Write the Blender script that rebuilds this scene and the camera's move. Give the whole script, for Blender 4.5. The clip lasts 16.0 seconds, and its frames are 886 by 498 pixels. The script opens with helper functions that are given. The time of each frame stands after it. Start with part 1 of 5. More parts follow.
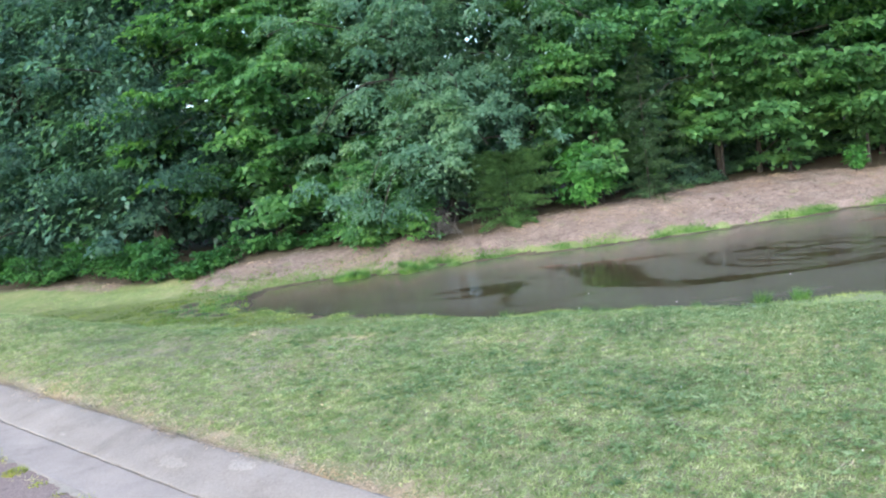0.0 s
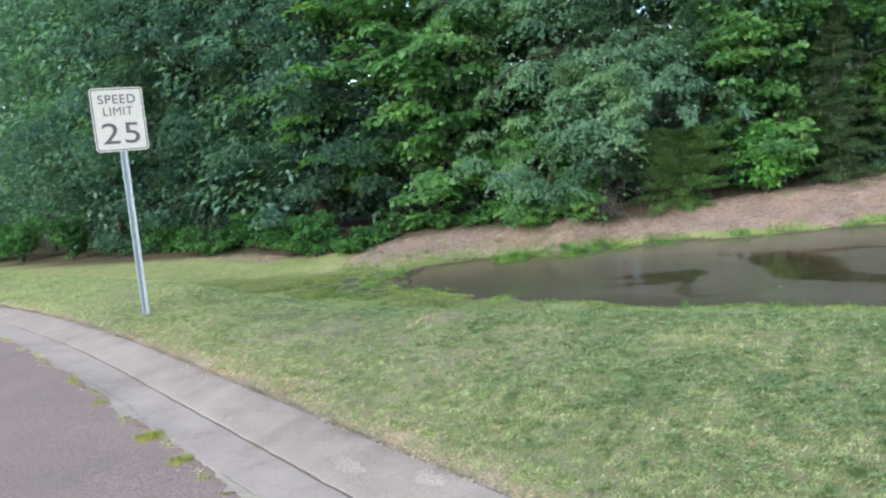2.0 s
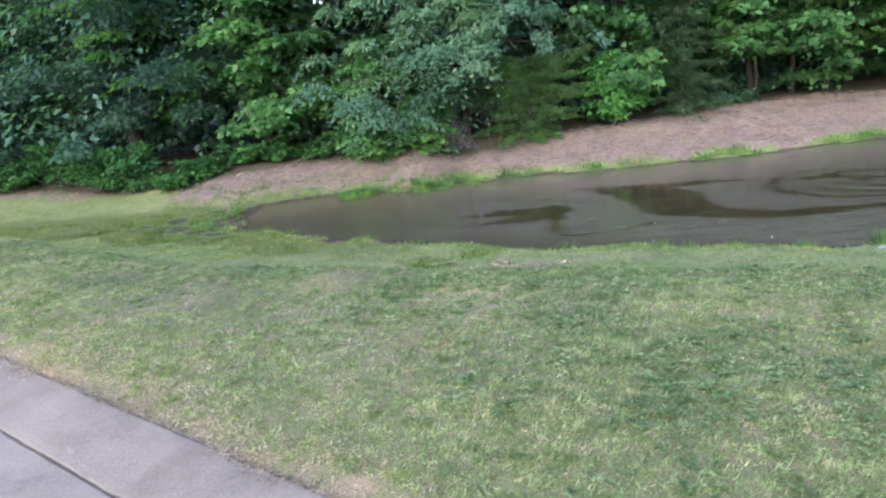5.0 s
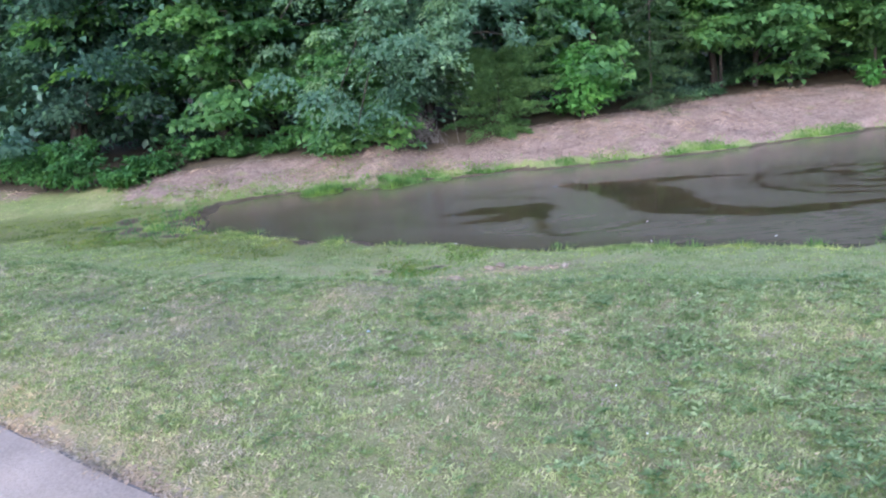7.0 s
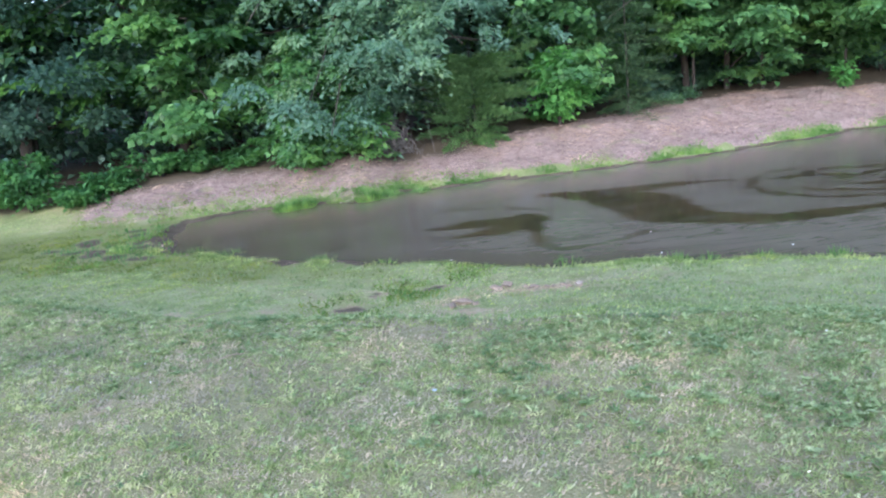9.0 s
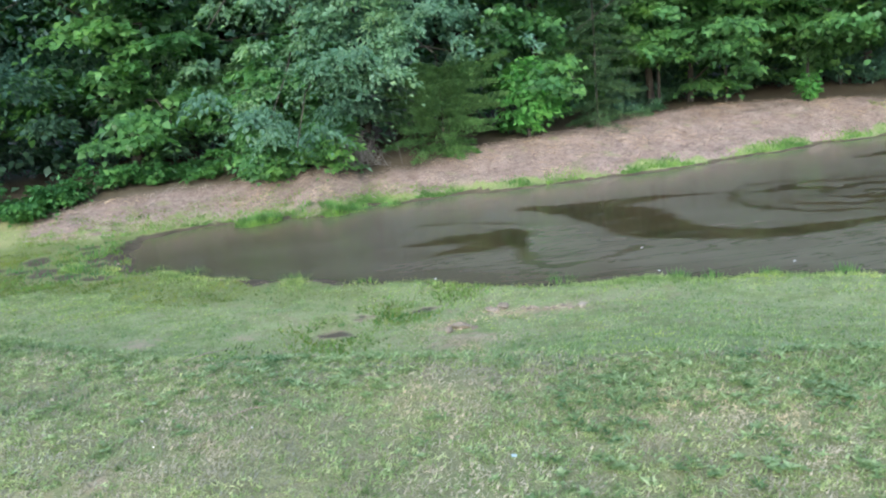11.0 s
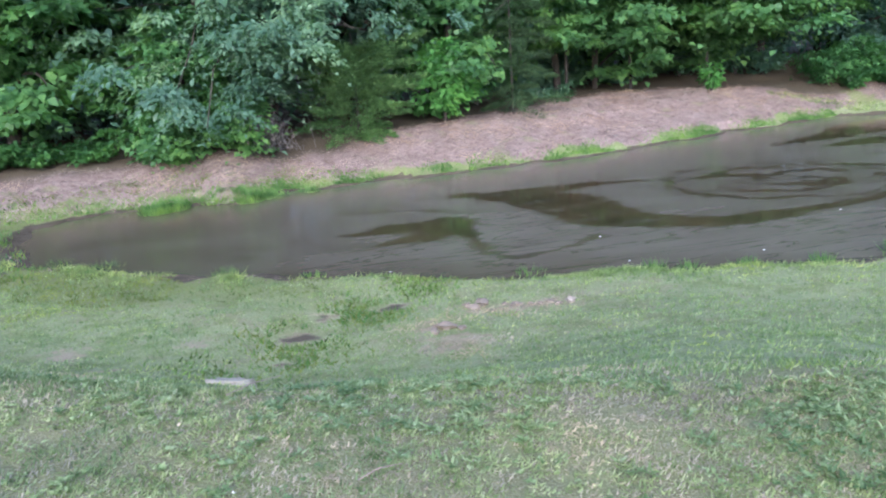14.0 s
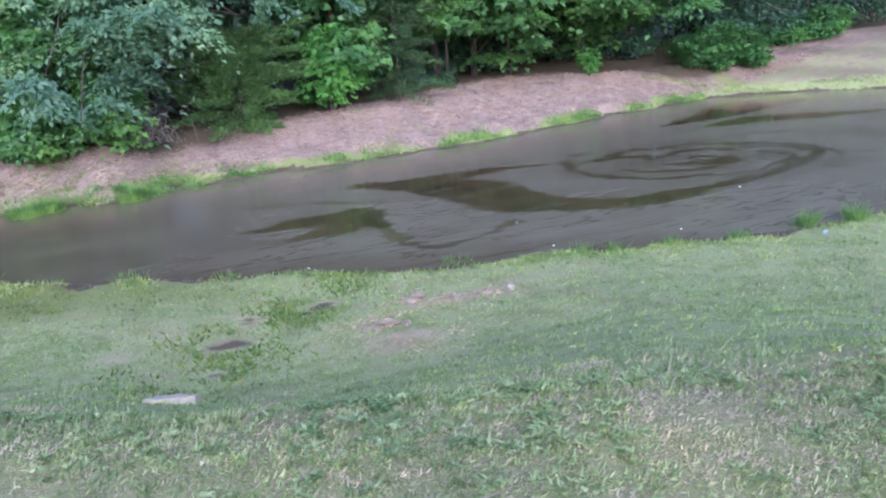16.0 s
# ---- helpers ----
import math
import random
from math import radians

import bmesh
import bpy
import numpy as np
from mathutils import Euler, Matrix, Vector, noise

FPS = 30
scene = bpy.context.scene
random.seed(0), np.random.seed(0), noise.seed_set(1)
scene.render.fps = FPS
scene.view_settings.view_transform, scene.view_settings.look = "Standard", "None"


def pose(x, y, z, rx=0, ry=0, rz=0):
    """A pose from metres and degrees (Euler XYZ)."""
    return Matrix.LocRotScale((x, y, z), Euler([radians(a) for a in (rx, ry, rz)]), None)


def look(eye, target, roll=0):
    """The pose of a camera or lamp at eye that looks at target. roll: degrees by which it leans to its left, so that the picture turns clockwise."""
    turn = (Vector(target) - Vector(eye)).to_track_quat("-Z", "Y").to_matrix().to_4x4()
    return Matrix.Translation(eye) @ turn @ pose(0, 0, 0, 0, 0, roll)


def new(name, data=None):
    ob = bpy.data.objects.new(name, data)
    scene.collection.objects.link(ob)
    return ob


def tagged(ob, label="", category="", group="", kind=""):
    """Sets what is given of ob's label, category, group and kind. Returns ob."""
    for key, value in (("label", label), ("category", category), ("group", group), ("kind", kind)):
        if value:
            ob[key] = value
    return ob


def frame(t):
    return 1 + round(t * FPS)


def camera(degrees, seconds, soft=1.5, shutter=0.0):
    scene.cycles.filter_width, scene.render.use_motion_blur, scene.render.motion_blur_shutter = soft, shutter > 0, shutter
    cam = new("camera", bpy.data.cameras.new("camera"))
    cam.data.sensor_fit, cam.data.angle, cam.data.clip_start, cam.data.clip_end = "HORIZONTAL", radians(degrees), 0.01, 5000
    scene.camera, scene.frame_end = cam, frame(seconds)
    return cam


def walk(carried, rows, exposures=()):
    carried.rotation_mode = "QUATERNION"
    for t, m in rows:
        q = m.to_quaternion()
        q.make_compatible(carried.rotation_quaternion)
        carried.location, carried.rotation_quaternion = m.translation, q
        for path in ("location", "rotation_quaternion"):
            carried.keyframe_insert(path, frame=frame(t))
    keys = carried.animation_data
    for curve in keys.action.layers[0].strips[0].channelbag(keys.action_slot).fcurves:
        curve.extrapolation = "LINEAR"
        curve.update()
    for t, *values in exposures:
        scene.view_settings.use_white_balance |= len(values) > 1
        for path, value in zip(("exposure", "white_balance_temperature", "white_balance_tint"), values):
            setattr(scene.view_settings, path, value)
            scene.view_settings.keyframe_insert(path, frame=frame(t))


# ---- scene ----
cam = camera(55.1, 16.0, soft=2.1)
PATH = [
    (0, (0.78, 0.274, 1.65), (0.556, 2.251, 1.445), -7.5),
    (0.5, (0.691, 0.403, 1.649), (0.28, 2.353, 1.476), -7.0),
    (1, (0.532, 0.559, 1.647), (0.063, 2.496, 1.481), -6.9),
    (1.5, (0.391, 0.74, 1.617), (-0.18, 2.65, 1.453), -7.0),
    (2, (0.261, 1.067, 1.6), (-0.305, 2.974, 1.392), -6.6),
    (2.5, (0.075, 1.319, 1.572), (-0.395, 3.237, 1.26), -6.2),
    (3, (-0.124, 1.536, 1.58), (-0.41, 3.486, 1.241), -5.6),
    (3.5, (-0.295, 1.798, 1.566), (-0.554, 3.748, 1.201), -5.9),
    (3.7, (-0.361, 1.919, 1.581), (-0.618, 3.865, 1.2), -5.9),
    (5.8, (-1.007, 2.825, 1.548), (-1.105, 4.778, 1.128), -5.3),
    (6, (-1.077, 2.913, 1.531), (-1.166, 4.866, 1.108), -5.2),
    (6.5, (-1.262, 3.12, 1.552), (-1.315, 5.074, 1.128), -5.0),
    (7, (-1.39, 3.374, 1.532), (-1.42, 5.326, 1.1), -5.3),
    (7.5, (-1.504, 3.613, 1.544), (-1.509, 5.565, 1.109), -5.3),
    (8, (-1.677, 3.79, 1.544), (-1.652, 5.741, 1.101), -5.3),
    (8.5, (-1.831, 3.958, 1.55), (-1.778, 5.909, 1.113), -5.3),
    (9, (-1.934, 4.232, 1.537), (-1.858, 6.185, 1.113), -6.1),
    (11.3, (-2.442, 5.096, 1.508), (-2.228, 7.042, 1.1), -5.3),
    (11.5, (-2.495, 5.199, 1.489), (-2.267, 7.143, 1.076), -5.1),
    (12, (-2.68, 5.352, 1.49), (-2.332, 7.274, 1.064), -4.6),
    (12.5, (-2.806, 5.503, 1.476), (-2.379, 7.406, 1.031), -4.3),
    (13, (-2.929, 5.727, 1.483), (-2.483, 7.624, 1.03), -4.9),
    (13.5, (-3.08, 5.909, 1.457), (-2.622, 7.802, 0.999), -4.5),
    (14, (-3.278, 6.0, 1.48), (-2.789, 7.883, 1.015), -4.1),
    (14.5, (-3.406, 6.143, 1.45), (-2.915, 8.025, 0.985), -3.6),
    (15, (-3.521, 6.363, 1.454), (-3.038, 8.242, 0.971), -4.8),
    (15.5, (-3.648, 6.51, 1.432), (-3.114, 8.374, 0.941), -4.6),
    (16, (-3.774, 6.577, 1.447), (-2.996, 8.348, 0.937), -4.4),
]
EXPOSURES = [(0, 1.7, 5830, 7), (1.5, 1.74, 6030, 8), (2, 1.45, 6180, 6), (3.5, 1.43, 5930, 9), (6, 1.45, 5700, 18), (8, 1.63, 5380, 22), (9, 1.65, 5430, 19),
             (11.5, 1.65, 5930, 4), (12.5, 1.65, 5780, 5), (13, 1.65, 5680, 10), (15, 1.66, 5430, 24), (16, 1.64, 5400, 26)]
walk(cam, [(t, look(eye, target, roll)) for t, eye, target, roll in PATH], EXPOSURES)

# ---- light ----
world = bpy.data.worlds.new("sky")
scene.world = world
world.use_nodes = True
wn = world.node_tree
sky = wn.nodes.new("ShaderNodeTexSky")
sky.sky_type = "NISHITA"
sky.sun_disc = False
sky.sun_elevation = radians(24)
sky.sun_rotation = radians(200)
sky.air_density, sky.dust_density, sky.ozone_density = 1.0, 2.0, 1.0
wn.nodes["Background"].inputs["Strength"].default_value = 0.15
wn.links.new(sky.outputs["Color"], wn.nodes["Background"].inputs["Color"])
sun_data = bpy.data.lights.new("sun", "SUN")
sun_data.energy, sun_data.angle, sun_data.color = 1.2, radians(60), (1.0, 0.97, 0.93)
sun = new("sun", sun_data)
sun.matrix_world = look((-10, -24, 17.5), (0, 14, 0))

# ---- materials ----


class Mat:
    """A small builder for node materials."""

    def __init__(self, name, rough=0.8, spec=0.3):
        self.m = bpy.data.materials.new(name)
        self.m.use_nodes = True
        self.t = self.m.node_tree
        self.b = self.t.nodes["Principled BSDF"]
        self.b.inputs["Roughness"].default_value = rough
        self.b.inputs["Specular IOR Level"].default_value = spec
        self.out = self.t.nodes["Material Output"]

    def node(self, kind, **values):
        n = self.t.nodes.new(kind)
        for key, value in values.items():
            if key in n.inputs:
                n.inputs[key].default_value = value
        return n

    def link(self, a, b):
        self.t.links.new(a, b)

    def noise(self, scale, detail=4.0, rough=0.55, where="Object", distortion=0.0, stretch=None):
        c = self.node("ShaderNodeTexCoord")
        n = self.node("ShaderNodeTexNoise", Scale=scale, Detail=detail, Roughness=rough, Distortion=distortion)
        src = c.outputs[where]
        if stretch:
            mp = self.node("ShaderNodeMapping", Scale=stretch)
            self.link(src, mp.inputs["Vector"])
            src = mp.outputs["Vector"]
        self.link(src, n.inputs["Vector"])
        return n.outputs["Fac"]

    def ramp(self, fac, stops):
        r = self.node("ShaderNodeValToRGB")
        e = r.color_ramp.elements
        while len(e) < len(stops):
            e.new(0.5)
        for el, (p, c) in zip(e, stops):
            el.position, el.color = p, (*c, 1)
        self.link(fac, r.inputs["Fac"])
        return r.outputs["Color"]

    def mix(self, fac, a, b, blend="MIX"):
        n = self.t.nodes.new("ShaderNodeMix")
        n.data_type, n.blend_type = "RGBA", blend
        for sock, v in ((n.inputs[0], fac), (n.inputs[6], a), (n.inputs[7], b)):
            if hasattr(v, "links"):
                self.link(v, sock)
            elif isinstance(v, (int, float)):
                sock.default_value = v
            else:
                sock.default_value = (*v, 1)
        return n.outputs[2]

    def math(self, op, a, b=0.0, clamp=False):
        n = self.t.nodes.new("ShaderNodeMath")
        n.operation, n.use_clamp = op, clamp
        for sock, v in zip(n.inputs, (a, b)):
            if hasattr(v, "links"):
                self.link(v, sock)
            else:
                sock.default_value = v
        return n.outputs[0]

    def step(self, value, lo, hi):
        n = self.t.nodes.new("ShaderNodeMapRange")
        n.interpolation_type = "SMOOTHSTEP"
        n.inputs[1].default_value, n.inputs[2].default_value = lo, hi
        self.link(value, n.inputs[0])
        return n.outputs[0]

    def attribute(self, name):
        n = self.node("ShaderNodeAttribute")
        n.attribute_name = name
        return n.outputs["Fac"]

    def color(self, c):
        if hasattr(c, "links"):
            self.link(c, self.b.inputs["Base Color"])
        else:
            self.b.inputs["Base Color"].default_value = (*c, 1)
        return self

    def bump(self, height, strength=0.4, distance=0.02):
        n = self.node("ShaderNodeBump", Strength=strength, Distance=distance)
        self.link(height, n.inputs["Height"])
        self.link(n.outputs["Normal"], self.b.inputs["Normal"])
        return self


def leaf_material(name, dark, mid, light, trans=0.45, rough=0.45, patch=0.5, mottle=0.0, warm=(1.32, 1.2, 0.9), spray=1.7, gloss=0.25, single=0.5):
    """Leaves: each one its own tint, larger drifts of hue through the crown, light let through."""
    k = Mat(name, rough, gloss)
    geo = k.node("ShaderNodeNewGeometry")
    lot = k.math("ADD", k.math("MULTIPLY", geo.outputs["Random Per Island"], single), k.math("MULTIPLY", k.step(k.noise(spray, 2.0), 0.3, 0.7), 1.0 - single))
    tint = k.ramp(lot, [(0.05, dark), (0.5, mid), (0.95, light)])
    drift = k.ramp(k.noise(patch, 3.0), [(0.3, (0.62, 0.70, 0.72)), (0.5, (1.0, 1.0, 1.0)), (0.72, warm)])
    col = k.mix(1.0, tint, drift, "MULTIPLY")
    if mottle:
        fine = k.ramp(k.noise(mottle, 3.0, 0.6), [(0.34, (0.58, 0.66, 0.58)), (0.5, (1.0, 1.0, 1.0)), (0.66, (1.36, 1.28, 1.36))])
        col = k.mix(1.0, col, fine, "MULTIPLY")
    k.color(col)
    tr = k.node("ShaderNodeBsdfTranslucent")
    k.link(k.mix(1.0, col, (1.3, 1.35, 0.7), "MULTIPLY"), tr.inputs["Color"])
    mx = k.node("ShaderNodeMixShader")
    mx.inputs[0].default_value = trans
    k.link(k.b.outputs[0], mx.inputs[1])
    k.link(tr.outputs[0], mx.inputs[2])
    k.link(mx.outputs[0], k.out.inputs["Surface"])
    return k.m


M_MAPLE = leaf_material("maple_leaf", (0.06, 0.15, 0.065), (0.102, 0.245, 0.096), (0.172, 0.345, 0.132), 0.5, gloss=0.5)
M_ELM = leaf_material("elm_leaf", (0.09, 0.182, 0.138), (0.148, 0.275, 0.20), (0.222, 0.37, 0.272), 0.5, gloss=0.4)
# haze blue is mixed into these two; woodland is lightened to lift gaps
M_OAK = leaf_material("oak_leaf", (0.040, 0.09, 0.08), (0.066, 0.142, 0.119), (0.105, 0.2, 0.166), 0.5, gloss=0.4)
M_BACK = leaf_material("woodland_leaf", (0.068, 0.15, 0.125), (0.108, 0.225, 0.178), (0.155, 0.31, 0.235), 0.55, gloss=0.6)
M_CEDAR = leaf_material("cedar_needles", (0.066, 0.145, 0.055), (0.11, 0.222, 0.08), (0.178, 0.31, 0.12), 0.25, 0.7, spray=4.0, warm=(1.1, 1.12, 0.95))
M_SPIRE = leaf_material("dark_cedar_needles", (0.045, 0.095, 0.05), (0.078, 0.15, 0.072), (0.125, 0.215, 0.10), 0.25, 0.7, spray=4.0, warm=(1.1, 1.1, 0.95))
M_BRIGHT = leaf_material("sapling_leaf", (0.085, 0.24, 0.07), (0.13, 0.34, 0.10), (0.19, 0.43, 0.14))
M_SHRUB = leaf_material("shrub_leaf", (0.042, 0.125, 0.048), (0.07, 0.19, 0.068), (0.115, 0.27, 0.10), gloss=0.4)
M_GRASS = leaf_material("grass_blade", (0.165, 0.227, 0.098), (0.287, 0.365, 0.182), (0.445, 0.487, 0.315), 0.4, 0.7, 1.1, 14.0, (1.12, 1.05, 1.08), 9.0, gloss=0.12, single=0.5)
M_CLOVER = leaf_material("clover_leaf", (0.15, 0.235, 0.11), (0.25, 0.35, 0.18), (0.36, 0.45, 0.28), 0.4, 0.75, 1.5, 12.0, (1.12, 1.06, 1.02), 9.0, gloss=0.1, single=0.5)
M_FLAT = leaf_material("marsh_grass_blade", (0.115, 0.16, 0.05), (0.17, 0.225, 0.068), (0.25, 0.30, 0.105), 0.4, 0.7, 1.2, 2.0, gloss=0.12)
M_WEED = leaf_material("gutter_weed_blade", (0.24, 0.28, 0.075), (0.34, 0.37, 0.105), (0.44, 0.45, 0.17), 0.4, 0.7, 1.5, gloss=0.12)
M_SEDGE = leaf_material("sedge_blade", (0.20, 0.285, 0.105), (0.285, 0.385, 0.155), (0.395, 0.475, 0.23), 0.4, 0.7, 1.5, 6.0, gloss=0.12)
M_LUSH = leaf_material("lush_grass_blade", (0.105, 0.215, 0.065), (0.155, 0.29, 0.09), (0.225, 0.375, 0.13), 0.5, 0.6, 1.5)
M_DRY = leaf_material("dry_grass", (0.25, 0.225, 0.175), (0.375, 0.34, 0.275), (0.49, 0.45, 0.375), 0.15, 0.8, 1.2, gloss=0.1)
M_CRUMB = leaf_material("dry_soil_crumb", (0.31, 0.24, 0.185), (0.45, 0.365, 0.295), (0.57, 0.475, 0.395), 0.05, 0.9, 1.5, gloss=0.05)
M_STRAW = leaf_material("straw", (0.20, 0.145, 0.13), (0.35, 0.27, 0.245), (0.55, 0.45, 0.41), 0.1, 0.8, 0.8)


def bark_material():
    k = Mat("bark", 0.9, 0.2)
    n = k.noise(9.0, 6.0, 0.65, stretch=(1, 1, 0.25))
    k.color(k.ramp(n, [(0.3, (0.024, 0.022, 0.02)), (0.7, (0.075, 0.068, 0.062))]))
    k.bump(n, 0.8, 0.03)
    return k.m


def twig_material():
    k = Mat("dead_twig", 0.9, 0.2)
    k.color(k.ramp(k.noise(6.0), [(0.3, (0.12, 0.112, 0.11)), (0.7, (0.27, 0.25, 0.25))]))
    return k.m


def asphalt_material():
    k = Mat("asphalt", 0.9, 0.25)
    fine = k.noise(75.0, 5.0, 0.75)
    broad = k.noise(1.1, 6.0, 0.65)
    base = k.ramp(fine, [(0.32, (0.13, 0.097, 0.088)), (0.5, (0.25, 0.192, 0.175)), (0.72, (0.42, 0.338, 0.31))])
    k.color(k.mix(1.0, base, k.ramp(broad, [(0.3, (0.86, 0.86, 0.88)), (0.7, (1.1, 1.07, 1.05))]), "MULTIPLY"))
    k.bump(fine, 0.3, 0.005)
    return k.m


def concrete_material(name="concrete", a=(0.33, 0.26, 0.218), b=(0.465, 0.378, 0.322)):
    k = Mat(name, 0.88, 0.25)
    broad = k.noise(1.7, 6.0, 0.6)
    fine = k.noise(70.0, 4.0, 0.65)
    c = k.ramp(broad, [(0.28, a), (0.72, b)])
    c = k.mix(0.35, c, k.ramp(fine, [(0.3, (0.20, 0.185, 0.18)), (0.7, (0.44, 0.41, 0.395))]))
    stain = k.step(k.noise(7.0, 6.0, 0.75), 0.56, 0.70)
    c = k.mix(k.math("MULTIPLY", stain, 0.55), c, (0.24, 0.21, 0.18))
    scuff = k.ramp(k.noise(0.8, 7.0, 0.7), [(0.32, (0.70, 0.69, 0.68)), (0.5, (1.0, 1.0, 1.0)), (0.68, (1.14, 1.13, 1.12))])
    c = k.mix(1.0, c, scuff, "MULTIPLY")
    k.color(c)
    k.bump(fine, 0.45, 0.008)
    return k.m


def ground_material():
    """One sheet: mown turf, straw mulch on the far bank, bare soil, mud by the water."""
    k = Mat("turf_and_soil", 0.95, 0.15)
    fine = k.noise(38.0, 5.0, 0.7)
    mid = k.noise(3.2, 5.0, 0.6)
    broad = k.noise(0.55, 4.0)
    turf = k.ramp(fine, [(0.25, (0.15, 0.18, 0.08)), (0.5, (0.25, 0.28, 0.14)), (0.75, (0.38, 0.39, 0.24))])
    turf = k.mix(1.0, turf, k.ramp(mid, [(0.3, (0.80, 0.88, 0.74)), (0.7, (1.2, 1.12, 1.12))]), "MULTIPLY")
    turf = k.mix(1.0, turf, k.ramp(broad, [(0.3, (0.88, 1.0, 0.84)), (0.7, (1.12, 1.0, 1.06))]), "MULTIPLY")
    # thatch between the upper lawn's tufts, its tones deepened for shade among the blades
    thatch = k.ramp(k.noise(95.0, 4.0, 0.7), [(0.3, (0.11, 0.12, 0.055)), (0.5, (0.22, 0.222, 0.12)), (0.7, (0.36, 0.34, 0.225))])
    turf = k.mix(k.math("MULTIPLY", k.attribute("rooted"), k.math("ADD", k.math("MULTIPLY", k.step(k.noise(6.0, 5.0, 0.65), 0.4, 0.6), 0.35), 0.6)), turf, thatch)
    soil = k.ramp(k.math("ADD", k.math("MULTIPLY", mid, 0.5), k.math("MULTIPLY", fine, 0.5)), [(0.35, (0.25, 0.183, 0.13)), (0.65, (0.48, 0.37, 0.28))])
    straw_n = k.noise(26.0, 7.0, 0.8, stretch=(0.6, 1, 1))
    straw = k.ramp(straw_n, [(0.25, (0.16, 0.112, 0.098)), (0.5, (0.30, 0.232, 0.21)), (0.78, (0.49, 0.40, 0.365))])
    clump = k.noise(5.5, 5.0, 0.65)
    straw = k.mix(1.0, straw, k.ramp(clump, [(0.3, (0.66, 0.64, 0.6)), (0.5, (1.0, 1.0, 1.0)), (0.72, (1.25, 1.24, 1.22))]), "MULTIPLY")
    straw = k.mix(k.math("MULTIPLY", k.step(k.noise(1.9, 4.0), 0.58, 0.7), 0.5), straw, turf)
    mud = k.ramp(mid, [(0.3, (0.055, 0.046, 0.032)), (0.7, (0.135, 0.112, 0.082))])
    wob = k.math("MULTIPLY", k.math("SUBTRACT", mid, 0.5), 1.4)

    def mask(name, lo=0.35, hi=0.65):
        return k.step(k.math("ADD", k.attribute(name), wob), lo, hi)

    c = k.mix(mask("straw"), turf, straw)
    lush = k.ramp(fine, [(0.25, (0.172, 0.222, 0.10)), (0.75, (0.405, 0.445, 0.24))])
    lush = k.mix(k.math("MULTIPLY", k.step(k.noise(2.3, 6.0, 0.7), 0.5, 0.64), 0.7), lush, k.ramp(fine, [(0.3, (0.20, 0.18, 0.105)), (0.7, (0.36, 0.31, 0.21))]))
    c = k.mix(k.math("MULTIPLY", mask("lush"), 0.8), c, lush)
    marsh = k.ramp(fine, [(0.25, (0.105, 0.142, 0.046)), (0.75, (0.255, 0.292, 0.112))])
    marsh = k.mix(k.math("MULTIPLY", k.step(k.noise(1.6, 6.0, 0.7), 0.5, 0.66), 0.6), marsh, k.ramp(fine, [(0.3, (0.16, 0.145, 0.075)), (0.7, (0.28, 0.25, 0.155))]))
    c = k.mix(k.math("MULTIPLY", k.attribute("marsh"), 0.85), c, marsh)
    ragged = k.math("MULTIPLY", k.math("SUBTRACT", k.noise(9.0, 5.0, 0.7), 0.5), 2.4)
    bare = k.step(k.math("ADD", k.math("ADD", k.attribute("soil"), wob), ragged), 0.35, 0.85)
    c = k.mix(k.math("MULTIPLY", bare, 0.7), c, soil)
    c = k.mix(mask("mud"), c, mud)
    # woodland floor litter; the same tone darkens the overlit bank at the pond's end
    litter = k.ramp(fine, [(0.3, (0.05, 0.042, 0.03)), (0.7, (0.13, 0.107, 0.076))])
    c = k.mix(k.attribute("wood"), c, litter)
    k.color(c)
    k.bump(k.math("ADD", fine, k.math("MULTIPLY", mid, 1.5)), 0.7, 0.03)
    return k.m


